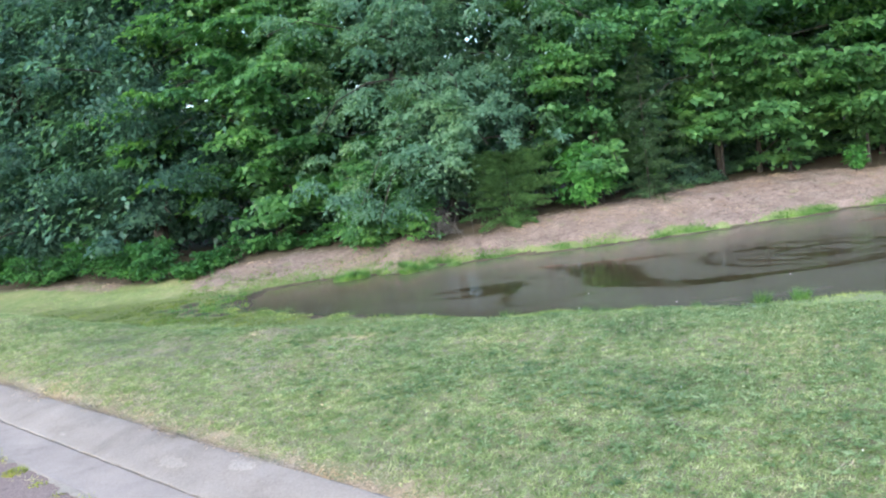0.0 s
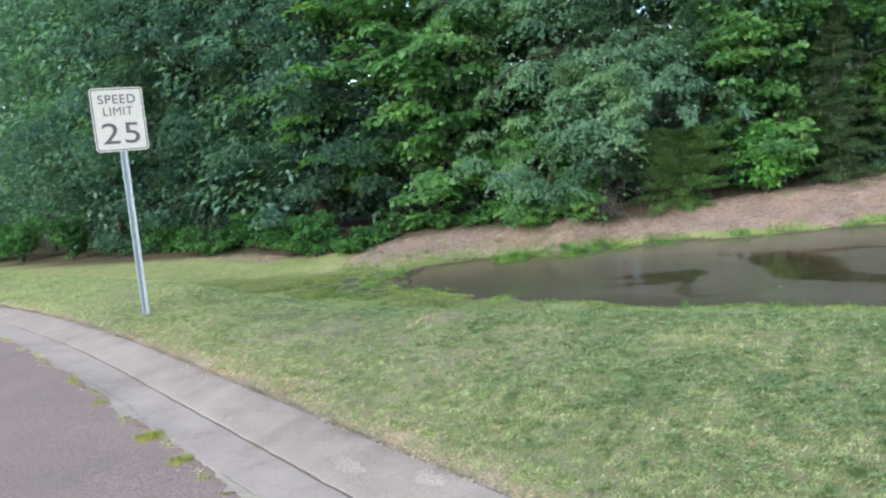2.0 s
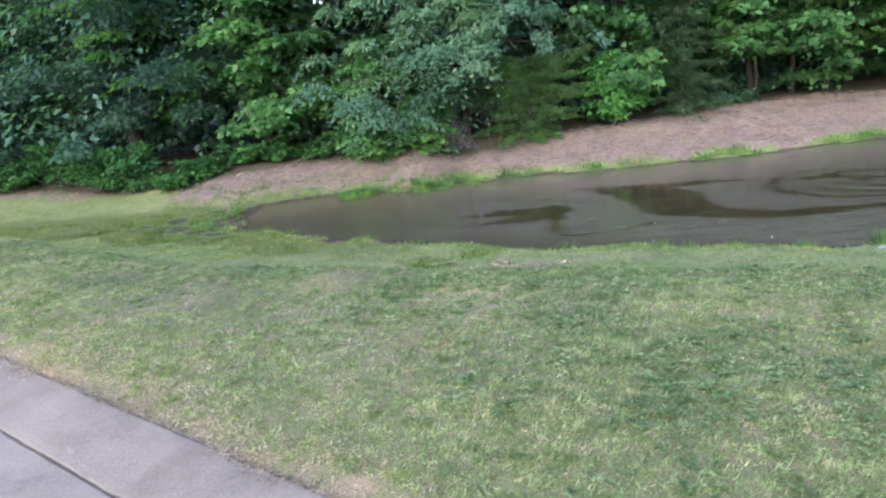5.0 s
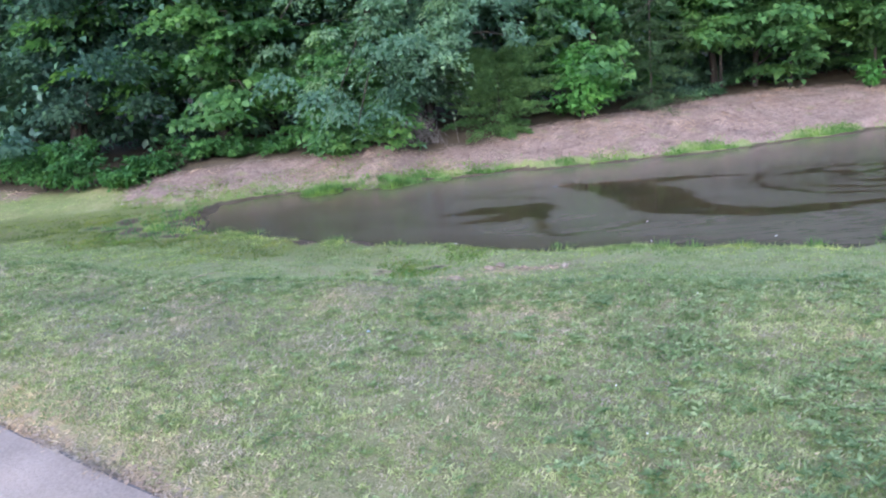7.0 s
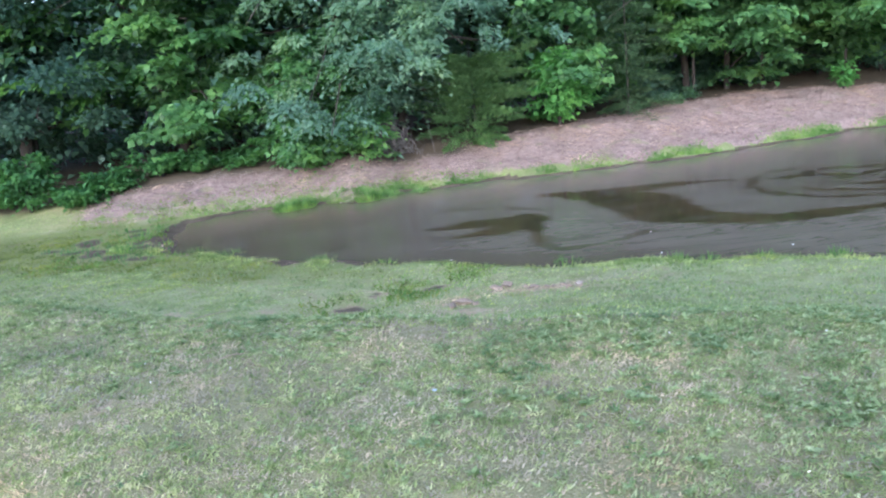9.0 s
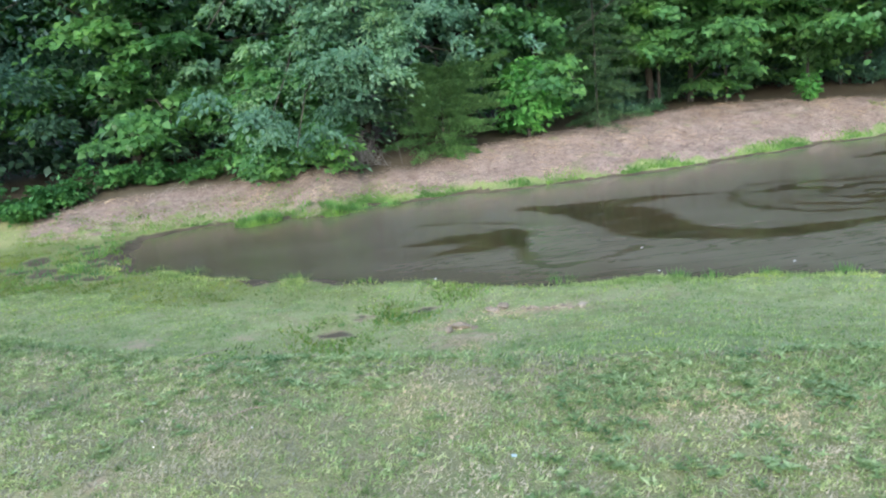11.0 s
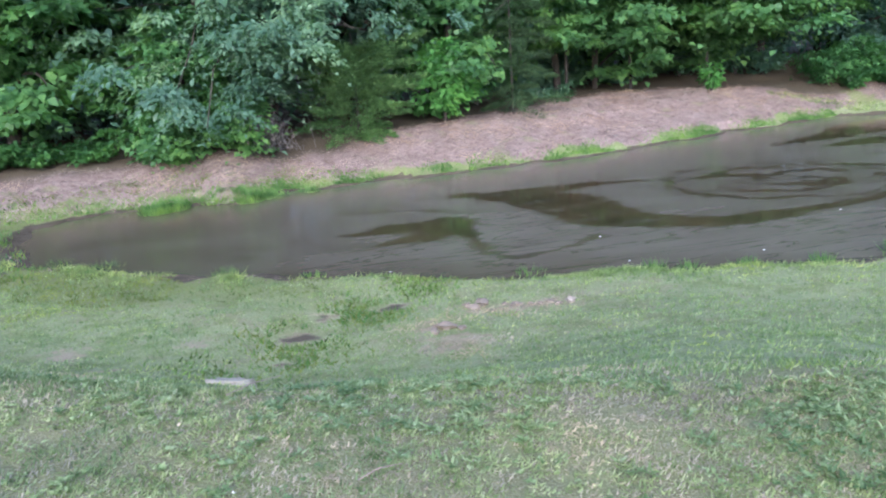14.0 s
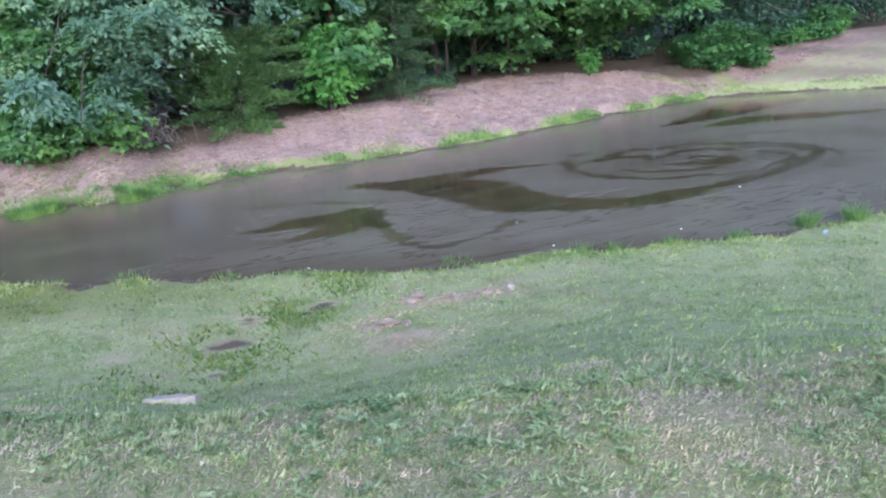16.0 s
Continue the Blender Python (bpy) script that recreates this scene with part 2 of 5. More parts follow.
def water_material():
    """Still brown water with a dull floating film that has been drawn into swirls, open dark patches between, and the
    trees' dark reflection painted at the far right.
    """
    k = Mat("pond_water", 0.1, 0.5)
    c = k.node("ShaderNodeTexCoord")
    sep = k.node("ShaderNodeSeparateXYZ")
    k.link(c.outputs["Object"], sep.inputs[0])
    x, y = sep.outputs[0], sep.outputs[1]

    def blob(cx, cy, rx, ry, turn=0.0):
        dx, dy = k.math("SUBTRACT", x, cx), k.math("SUBTRACT", y, cy)
        co, si = math.cos(radians(turn)), math.sin(radians(turn))
        px = k.math("ADD", k.math("MULTIPLY", dx, co / rx), k.math("MULTIPLY", dy, si / rx))
        py = k.math("ADD", k.math("MULTIPLY", dx, -si / ry), k.math("MULTIPLY", dy, co / ry))
        r = k.math("SQRT", k.math("ADD", k.math("MULTIPLY", px, px), k.math("MULTIPLY", py, py)))
        return r, px, py

    # the outlines are drawn out by slow eddies
    def drift(scale, amount, seed):
        n = k.node("ShaderNodeTexNoise", Scale=scale, Detail=3.0, Roughness=0.5)
        mp = k.node("ShaderNodeMapping", Location=(seed, -seed, 0), Scale=(0.6, 1.0, 1.0))
        k.link(c.outputs["Object"], mp.inputs["Vector"])
        k.link(mp.outputs["Vector"], n.inputs["Vector"])
        return k.math("MULTIPLY", k.math("SUBTRACT", n.outputs["Fac"], 0.5), amount)

    x = k.math("ADD", k.math("ADD", x, drift(0.8, 0.5, 3.0)), drift(2.6, 0.5, 8.0))
    y = k.math("ADD", k.math("ADD", y, drift(0.9, 0.4, 5.0)), drift(3.0, 0.4, 1.0))

    def arm(ax, ay, bx, by, r0, r1):
        """A tapering streak from one point to another: how far inside it, in metres."""
        ln = math.hypot(bx - ax, by - ay)
        ex, ey = (bx - ax) / ln, (by - ay) / ln
        dx, dy = k.math("SUBTRACT", x, ax), k.math("SUBTRACT", y, ay)
        s = k.math("ADD", k.math("MULTIPLY", dx, ex), k.math("MULTIPLY", dy, ey))
        s = k.math("MINIMUM", k.math("MAXIMUM", s, 0.0), ln)
        qx = k.math("SUBTRACT", dx, k.math("MULTIPLY", s, ex))
        qy = k.math("SUBTRACT", dy, k.math("MULTIPLY", s, ey))
        dist = k.math("SQRT", k.math("ADD", k.math("MULTIPLY", qx, qx), k.math("MULTIPLY", qy, qy)))
        r = k.math("ADD", k.math("MULTIPLY", s, (r1 - r0) / ln), r0)
        return k.math("SUBTRACT", r, dist)

    def run(points):
        """A chain of streaks through points (x, y, half width)."""
        out = None
        for (ax, ay, r0), (bx, by, r1) in zip(points, points[1:]):
            a = arm(ax, ay, bx, by, r0, r1)
            out = a if out is None else k.math("MAXIMUM", out, a)
        return out

    # open water: a hooked patch and its trailing threads
    hook = (run([(-1.6, 18.3, 0.06), (-0.75, 18.45, 0.42), (-0.1, 18.3, 0.6), (0.1, 17.3, 0.15)]),
            run([(-1.3, 17.45, 0.04), (-0.5, 17.6, 0.3), (0.0, 18.1, 0.3)]),
            run([(0.65, 19.05, 0.05), (0.1, 19.5, 0.06), (-0.55, 19.9, 0.05), (-1.4, 20.1, 0.02)]),
            run([(0.15, 17.3, 0.1), (0.0, 16.3, 0.07), (0.3, 15.85, 0.06), (0.9, 15.9, 0.05), (1.55, 16.4, 0.08)]))
    # a long curved one that trails off round the eddy
    sweep = (run([(0.75, 20.65, 0.06), (1.7, 20.1, 0.62), (2.2, 18.8, 0.72), (2.25, 17.3, 0.62), (2.7, 16.65, 0.45), (3.6, 16.28, 0.38), (4.6, 16.2, 0.25), (6.0, 16.4, 0.15), (7.5, 16.8, 0.13), (8.3, 17.5, 0.13), (8.35, 18.2, 0.1), (7.4, 19.1, 0.06), (6.2, 20.2, 0.05), (5.1, 20.5, 0.06)]),
             run([(1.9, 20.1, 0.5), (2.8, 20.2, 0.32), (3.6, 20.1, 0.12), (4.4, 19.9, 0.05)]),
             run([(4.9, 19.6, 0.05), (5.6, 19.5, 0.2), (6.4, 18.9, 0.1)]), run([(5.7, 18.2, 0.08), (6.4, 17.8, 0.22), (7.0, 18.1, 0.12)]))
    # the trees' dark reflection at the far right, painted in as open water
    tree_reflection = (run([(8.7, 22.3, 0.1), (10.6, 22.7, 0.5), (12.6, 23.6, 0.9), (14.2, 24.0, 0.9)]), run([(9.4, 21.4, 0.1), (10.8, 21.4, 0.6), (12.2, 20.9, 0.6), (13.3, 20.2, 0.2)]))
    inner = None
    for piece in hook + sweep + tree_reflection:
        inner = piece if inner is None else k.math("MAXIMUM", inner, piece)
    torn = k.step(k.noise(2.6, 5.0, 0.65, stretch=(0.5, 1.4, 1)), 0.68, 0.52)
    feather = k.math("MULTIPLY", k.math("SUBTRACT", k.noise(3.4, 5.0, 0.7, stretch=(0.45, 1.5, 1)), 0.5), 0.55)
    masks = [k.math("MULTIPLY", k.step(k.math("ADD", inner, feather), -0.11, 0.11), k.math("ADD", k.math("MULTIPLY", torn, 0.45), 0.55))]
    # the eddy: rings of film wound round its eye
    r, px, py = blob(6.4, 18.3, 2.3, 2.0, -20)
    ang = k.math("ARCTAN2", py, px)
    wind = k.math("ADD", k.math("ADD", k.math("MULTIPLY", r, 17.0), k.math("MULTIPLY", k.noise(1.3, 3.0), 7.0)), k.math("MULTIPLY", ang, 2.0))
    ring = k.math("MULTIPLY", k.step(k.math("SINE", wind), 0.3, 0.8), k.step(k.noise(0.7, 3.0), 0.32, 0.5))
    inside = k.step(r, 1.25, 0.9)
    masks.append(k.math("MULTIPLY", k.math("MULTIPLY", ring, inside), 0.9))
    # the film lies thin over the eddy
    masks.append(k.math("MULTIPLY", k.step(r, 1.35, 0.8), k.math("MULTIPLY", k.step(k.noise(1.4, 5.0, 0.65, stretch=(0.5, 1.2, 1)), 0.3, 0.7), 0.5)))
    # faint drawn-out threads
    th = k.noise(0.9, 4.0, 0.55, distortion=2.2, stretch=(0.3, 1.5, 1))
    thread = k.step(k.math("ABSOLUTE", k.math("SUBTRACT", th, 0.52)), 0.03, 0.0)
    masks.append(k.math("MULTIPLY", thread, 0.45))
    op = masks[0]
    for m in masks[1:]:
        op = k.math("MAXIMUM", op, m)
    film = k.ramp(k.noise(1.6, 6.0, 0.65, stretch=(0.4, 0.9, 1)), [(0.3, (0.118, 0.106, 0.08)), (0.7, (0.168, 0.154, 0.122))])
    # silt stirred up at the shallow end and along the near shore
    silt = k.math("MAXIMUM", k.step(k.math("ADD", x, k.math("MULTIPLY", k.noise(0.6, 4.0), 3.0)), 1.5, -3.0), k.step(k.math("ADD", y, k.math("ADD", k.math("MULTIPLY", x, 0.6), k.math("MULTIPLY", k.noise(0.8, 4.0), 1.6))), 17.4, 15.6))
    film = k.mix(k.math("MULTIPLY", silt, 0.8), film, k.ramp(k.noise(2.2, 6.0, 0.65, stretch=(0.4, 0.9, 1)), [(0.3, (0.072, 0.058, 0.038)), (0.7, (0.118, 0.098, 0.07))]))
    bed = k.ramp(k.noise(1.1, 5.0, 0.6), [(0.35, (0.04, 0.034, 0.018)), (0.65, (0.078, 0.056, 0.03))])
    k.color(k.mix(op, film, bed))
    k.link(k.mix(op, (0.19, 0.19, 0.19), (0.09, 0.09, 0.09)), k.b.inputs["Roughness"])
    k.b.inputs["IOR"].default_value = 1.33
    k.bump(k.noise(2.0, 2.0), 0.03, 0.02)
    return k.m


def gap_backdrop_material():
    # tone picked to stand for haze seen through the trees
    k = Mat("hazy_backdrop", 0.95, 0.1)
    n = k.noise(0.5, 6.0, 0.7)
    k.color(k.ramp(n, [(0.3, (0.028, 0.05, 0.048)), (0.7, (0.075, 0.118, 0.105))]))
    k.bump(n, 0.8, 0.8)
    return k.m


def paint_material(name, col, rough=0.5, metal=0.0):
    k = Mat(name, rough, 0.4)
    n = k.noise(25.0, 5.0, 0.6)
    k.color(k.mix(1.0, col, k.ramp(n, [(0.3, (0.88, 0.88, 0.9)), (0.7, (1.05, 1.05, 1.04))]), "MULTIPLY"))
    k.b.inputs["Metallic"].default_value = metal
    return k.m


M_BARK, M_TWIG, M_ASPHALT, M_CONC = bark_material(), twig_material(), asphalt_material(), concrete_material()
# the gutter's concrete again, darkened to offset extra light on the kerb's slope
M_KERB = concrete_material("kerb_concrete", (0.19, 0.16, 0.138), (0.29, 0.246, 0.214))
M_GROUND, M_WATER, M_FAR = ground_material(), water_material(), gap_backdrop_material()
M_SLAB = concrete_material("pale_concrete", (0.37, 0.335, 0.24), (0.52, 0.475, 0.35))
M_SIGN = paint_material("sign_white", (0.45, 0.46, 0.455), 0.45)
M_BLACK = paint_material("sign_black", (0.075, 0.075, 0.085), 0.5)
M_STEEL = paint_material("galvanised_steel", (0.36, 0.42, 0.47), 0.5, 0.3)
M_ROCK = concrete_material("stone", (0.34, 0.28, 0.21), (0.5, 0.43, 0.34))
M_SPALL = concrete_material("broken_concrete", (0.27, 0.232, 0.20), (0.39, 0.34, 0.295))
M_CLOD = concrete_material("dry_earth", (0.17, 0.12, 0.065), (0.31, 0.235, 0.14))
M_BAG = paint_material("blue_plastic", (0.35, 0.46, 0.52), 0.4)
M_LITTER = paint_material("white_plastic", (0.85, 0.86, 0.88), 0.4)

# ---- plan ----
# u runs along the kerb, v from the kerb's back edge towards the pond.
P0, ALONG, ACROSS = np.array([-0.675, 4.613]), np.array([-0.772, 0.635]), np.array([0.635, 0.772])
WATER = -1.18


def smooth(x, lo, hi):
    t = np.clip((np.asarray(x, float) - lo) / (hi - lo), 0, 1)
    return t * t * (3 - 2 * t)


def bend(u):
    """How far the kerb curves away from its straight line."""
    w = np.clip(np.asarray(u, float) - 5, 0, 40)
    return -0.0094 * w * w


def to_uv(x, y):
    dx, dy = x - P0[0], y - P0[1]
    u = dx * ALONG[0] + dy * ALONG[1]
    return u, dx * ACROSS[0] + dy * ACROSS[1] - bend(u)


def to_xy(u, v):
    w = v + bend(u)
    return P0[0] + u * ALONG[0] + w * ACROSS[0], P0[1] + u * ALONG[1] + w * ACROSS[1]


def far_shore(x):
    line = np.interp(x, [-9, -6.4, -5.4, -4.3, -3.6, -2.9, -2.0, 3.0, 5.7, 7.6, 9.6, 11.5, 14.0], [22.4, 22.5, 23.1, 22.55, 22.75, 22.3, 23.25, 23.3, 23.75, 24.45, 25.0, 25.45, 26.1])
    return line + 0.06 * np.sin(2.7 * x + 1) + 0.05 * np.sin(6.1 * x)


def wobble(x, y):
    return 0.10 * np.sin(1.9 * x + 0.6 * y) + 0.07 * np.sin(3.7 * x - 2.1 * y) + 0.04 * np.sin(8.1 * x + 5 * y)


def pond(x, y):
    """Metres inside the water's edge, roughly; negative on land."""
    dx, dy = x - P0[0], y - P0[1]
    u = dx * ALONG[0] + dy * ALONG[1]
    v = dx * ACROSS[0] + dy * ACROSS[1]
    near = v - (8.0 + 0.042 * np.clip(9 - u, 0, 12) ** 2 - 0.3 * smooth(u, 7.8, 9.3))
    far = far_shore(x) - y
    right = -0.65 * (x - 13.7) - 0.76 * (y - 26.4)
    left = 0.8 * (x + 6.4) + 0.05 * (y - 20.5)
    stack = np.stack([near, far, right, left])
    return -np.log(np.exp(-3.0 * np.clip(stack, -12, 12)).sum(0)) / 3.0 + 0.1 + wobble(x, y)


def lumps(x, y):
    return 0.018 * np.sin(2.3 * x + 1.1 * y) * np.sin(1.7 * y - 0.6 * x) + 0.012 * np.sin(5.1 * x) * np.sin(4.3 * y + 1)


def ditch(x, y):
    """Metres from the ditch's line, and how far down it, from 0 to 1."""
    line = np.array([(-3.25, 12.5), (-2.75, 13.8), (-1.8, 14.35), (-1.2, 15.5)])
    best, at = np.full(np.shape(x), 99.0), np.zeros(np.shape(x))
    for i in range(3):
        e = line[i + 1] - line[i]
        t = np.clip(((x - line[i][0]) * e[0] + (y - line[i][1]) * e[1]) / (e @ e), 0, 1)
        off = np.hypot(x - line[i][0] - e[0] * t, y - line[i][1] - e[1] * t)
        at = np.where(off < best, (i + t) / 3, at)
        best = np.minimum(best, off)
    return best, at


def brow(u):
    """How far from the kerb the lawn's brow runs."""
    return np.interp(u, [-6, -3, -1.5, 0, 1, 2.6, 4, 5, 6, 8, 10], [5.4, 5.1, 4.7, 4.2, 3.75, 3.0, 2.45, 2.15, 2.0, 2.05, 2.2])


def to_brow(v, vb, knee):
    """Moves a profile's knee to the brow, leaving the kerb side and the foot of the slope as they are."""
    w = np.where(v < vb, 1.0 + (v - 1.0) * (knee - 1.0) / (vb - 1.0), knee + (v - vb) * (vb + 1.5 - knee) / 1.5)
    return np.where((v < 1.0) | (v > vb + 1.5), v, w)


def ground_z(x, y):
    x, y = np.asarray(x, float), np.asarray(y, float)
    dx, dy = x - P0[0], y - P0[1]
    u0 = dx * ALONG[0] + dy * ALONG[1]
    v0 = dx * ACROSS[0] + dy * ACROSS[1]
    v = v0 - bend(u0)
    vb = brow(u0)
    left = np.interp(to_brow(v, vb, 2.12), [-12, -9.2, -9, -0.45, -0.3, -0.14, 0.04, 0.25, 1.0, 1.7, 2.1, 2.5, 3.2, 4.0, 4.8, 5.4, 8.0, 30], [0.1, 0.1, -0.2, -0.2, -0.04, -0.01, 0.07, 0.13, 0.2, 0.18, 0.11, -0.1, -0.45, -0.8, -1.0, -1.05, -1.12, -1.12])
    right = np.interp(to_brow(v, vb, 2.75), [-12, -9.2, -9, -0.45, -0.3, -0.14, 0.04, 0.25, 1.0, 2.2, 2.9, 3.4, 4.2, 6.0, 7.5, 9.6, 30], [0.1, 0.1, -0.2, -0.2, -0.04, -0.01, 0.07, 0.12, 0.16, 0.15, 0.07, -0.08, -0.32, -0.74, -0.98, -1.13, -1.13])
    s = smooth(u0, 3.2, 6.2)
    z = right * (1 - s) + left * s
    # further along the brow drops away more sharply
    steep = np.interp(to_brow(v, vb, 2.1), [0.04, 0.25, 1.0, 1.8, 2.1, 2.4, 2.9, 3.6, 4.6, 8.0, 30], [0.07, 0.13, 0.2, 0.19, 0.10, -0.2, -0.6, -0.92, -1.04, -1.12, -1.12])
    z = np.where(v > 0.04, z + (steep - z) * smooth(u0, 7.0, 9.5), z)
    d = y - far_shore(x)
    # the far bank: lower to the left, a broad shoulder to the right
    lowness = smooth(x, -7, -13)
    bank = np.interp(d, [-1, 0, 0.5, 2.6, 4.5, 9, 60, 600], [-1.3, -1.16, -1.0, -0.4, -0.29, -0.2, 1.0, 3.0])
    bank_l = np.interp(d, [-1, 0, 2, 4, 9, 60, 600], [-1.3, -1.12, -1.05, -0.85, -0.5, 0.8, 3.0])
    z = np.maximum(z, bank * (1 - lowness) + bank_l * lowness)
    e = 0.65 * (x - 13.7) + 0.76 * (y - 26.4)
    z = np.where(x > 11, np.maximum(z, np.interp(e, [-1, 0, 0.6, 3, 6, 60, 600], [-1.3, -1.16, -1.0, -0.25, 0.15, 0.8, 3.0])), z)
    inside = pond(x, y)
    z = np.where(inside > -0.25, np.minimum(z, WATER + 0.02 - 0.22 * np.clip(inside, -0.25, 3)), z)
    # the ditch from the drain down to the pond
    off, along = ditch(x, y)
    z = np.where(inside < -0.3, np.maximum(z - 0.15 * np.exp(-((off / 0.4) ** 2)) * (1 - 0.6 * along), np.minimum(z, WATER + 0.035)), z)
    rough = 0.022 * np.sin(5.3 * x + 1.2 * y) * np.sin(4.1 * y - 2.2 * x) + 0.016 * np.sin(9.7 * x - 3 * y) * np.sin(8.3 * y + 2 * x)
    z = z + np.where((d > 0.5) & (inside < -0.4), rough, 0.0)
    # worn hollow round the sign's post
    z = z - 0.06 * np.exp(-(((x + 6.3) / 0.8) ** 2) - ((y - 10.0) / 0.8) ** 2)
    return z + np.where(v > 0.3, lumps(x, y), 0.0)


def gz(x, y):
    return float(surface_z(x, y))


def link_mesh(name, verts, faces, material, parent=None, smooth_faces=False):
    me = bpy.data.meshes.new(name)
    me.from_pydata(verts, [], faces)
    me.materials.append(material)
    if smooth_faces:
        me.polygons.foreach_set("use_smooth", [True] * len(me.polygons))
    ob = new(name, me)
    if parent is not None:
        ob.parent = parent
    return ob


def quads_mesh(name, verts, material, parent=None):
    """verts: (n, 4, 3): n loose quads as one mesh."""
    n = len(verts)
    me = bpy.data.meshes.new(name)
    me.vertices.add(4 * n)
    me.vertices.foreach_set("co", np.ascontiguousarray(verts, np.float32).ravel())
    me.loops.add(4 * n)
    me.loops.foreach_set("vertex_index", np.arange(4 * n, dtype=np.int32))
    me.polygons.add(n)
    me.polygons.foreach_set("loop_start", np.arange(0, 4 * n, 4, dtype=np.int32))
    me.update(calc_edges=True)
    me.materials.append(material)
    ob = new(name, me)
    if parent is not None:
        ob.parent = parent
    return ob


def part(name, bm, material, parent=None, label=""):
    me = bpy.data.meshes.new(name)
    bm.to_mesh(me)
    bm.free()
    me.materials.append(material)
    ob = new(name, me)
    if parent is not None:
        ob.parent = parent
    if label:
        tagged(ob, label)
    return ob


def empty(name, x, y, z):
    ob = new(name)
    ob.location = (x, y, z)
    ob.empty_display_size = 0.2
    return ob


# ---- ground, road, kerb, water ----
def spaced(lo, hi, fine, reach):
    """Grid lines: fine between lo and hi, ever wider out to +-reach."""
    mid = list(np.arange(lo, hi + 1e-6, fine))
    step, a = fine, hi
    up = []
    while a < reach:
        step *= 1.35
        a += step
        up.append(a)
    step, a = fine, lo
    down = []
    while a > -reach:
        step *= 1.35
        a -= step
        down.append(a)
    return np.array(down[::-1] + mid + up)


gx, gy = spaced(-15, 18, 0.15, 900), spaced(0, 31, 0.15, 900)
GX, GY = np.meshgrid(gx, gy)
GZ = ground_z(GX, GY)


def surface_z(x, y):
    """The height of the ground sheet itself, between its grid lines."""
    x, y = np.asarray(x, float), np.asarray(y, float)
    i = np.clip(np.searchsorted(gx, x) - 1, 0, len(gx) - 2)
    j = np.clip(np.searchsorted(gy, y) - 1, 0, len(gy) - 2)
    s, t = (x - gx[i]) / (gx[i + 1] - gx[i]), (y - gy[j]) / (gy[j + 1] - gy[j])
    return GZ[j, i] * (1 - s) * (1 - t) + GZ[j, i + 1] * s * (1 - t) + GZ[j + 1, i] * (1 - s) * t + GZ[j + 1, i + 1] * s * t


nx, ny = len(gx), len(gy)
idx = np.arange(nx * ny).reshape(ny, nx)
ground_faces = np.stack([idx[:-1, :-1], idx[:-1, 1:], idx[1:, 1:], idx[1:, :-1]], -1).reshape(-1, 4)
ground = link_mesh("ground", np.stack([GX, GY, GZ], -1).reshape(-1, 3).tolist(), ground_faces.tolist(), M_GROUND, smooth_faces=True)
tagged(ground, "mown lawn falling to a pond, straw-covered bank beyond", "ground", kind="structure")


def woods_edge(x):
    return np.interp(x, [-40, -22, -14, -11, -8, -4.5, -2.6, -0.8, 1.5, 3.4, 5, 8.5, 10.5, 13.3, 15, 18, 40], [33, 27.5, 26.5, 24.6, 24.2, 25.0, 24.6, 24.8, 26.0, 26.9, 27.4, 29.3, 29.0, 27.6, 27.2, 28.5, 30])


def fringe(x):
    """Where green grows along the far waterline: stretches with thin straw between."""
    x = np.asarray(x, float)
    w = np.zeros_like(x)
    for c, r in ((-3.5, 2.3), (-0.2, 1.0), (1.2, 0.5), (2.4, 0.5), (4.9, 1.25), (8.2, 0.95), (10.4, 0.9), (13.0, 1.9)):
        w = np.maximum(w, smooth(np.abs(x - c), r, 0.55 * r))
    return w


RUTS = (((-8.1, 21.0), (-7.4, 18.7)), ((-7.15, 21.0), (-6.85, 19.5)), ((-7.3, 18.9), (-6.4, 18.3)), ((-6.9, 19.6), (-5.7, 18.95)), ((-8.6, 20.0), (-7.6, 19.6)), ((-7.9, 21.4), (-6.6, 21.7)))


def ruts(x, y):
    """Wet ruts in the flat off the pond's tip, broken along their length."""
    w = np.zeros_like(x)
    for n, (a, b) in enumerate(RUTS):
        ex, ey = b[0] - a[0], b[1] - a[1]
        t = np.clip(((x - a[0]) * ex + (y - a[1]) * ey) / (ex * ex + ey * ey), 0, 1)
        off = np.hypot(x - a[0] - ex * t + 0.1 * np.sin(7 * t + n), y - a[1] - ey * t)
        w = np.maximum(w, np.exp(-((off / 0.24) ** 2)) * (0.8 + 0.4 * np.sin(11 * t + 2 * n)))
    return w


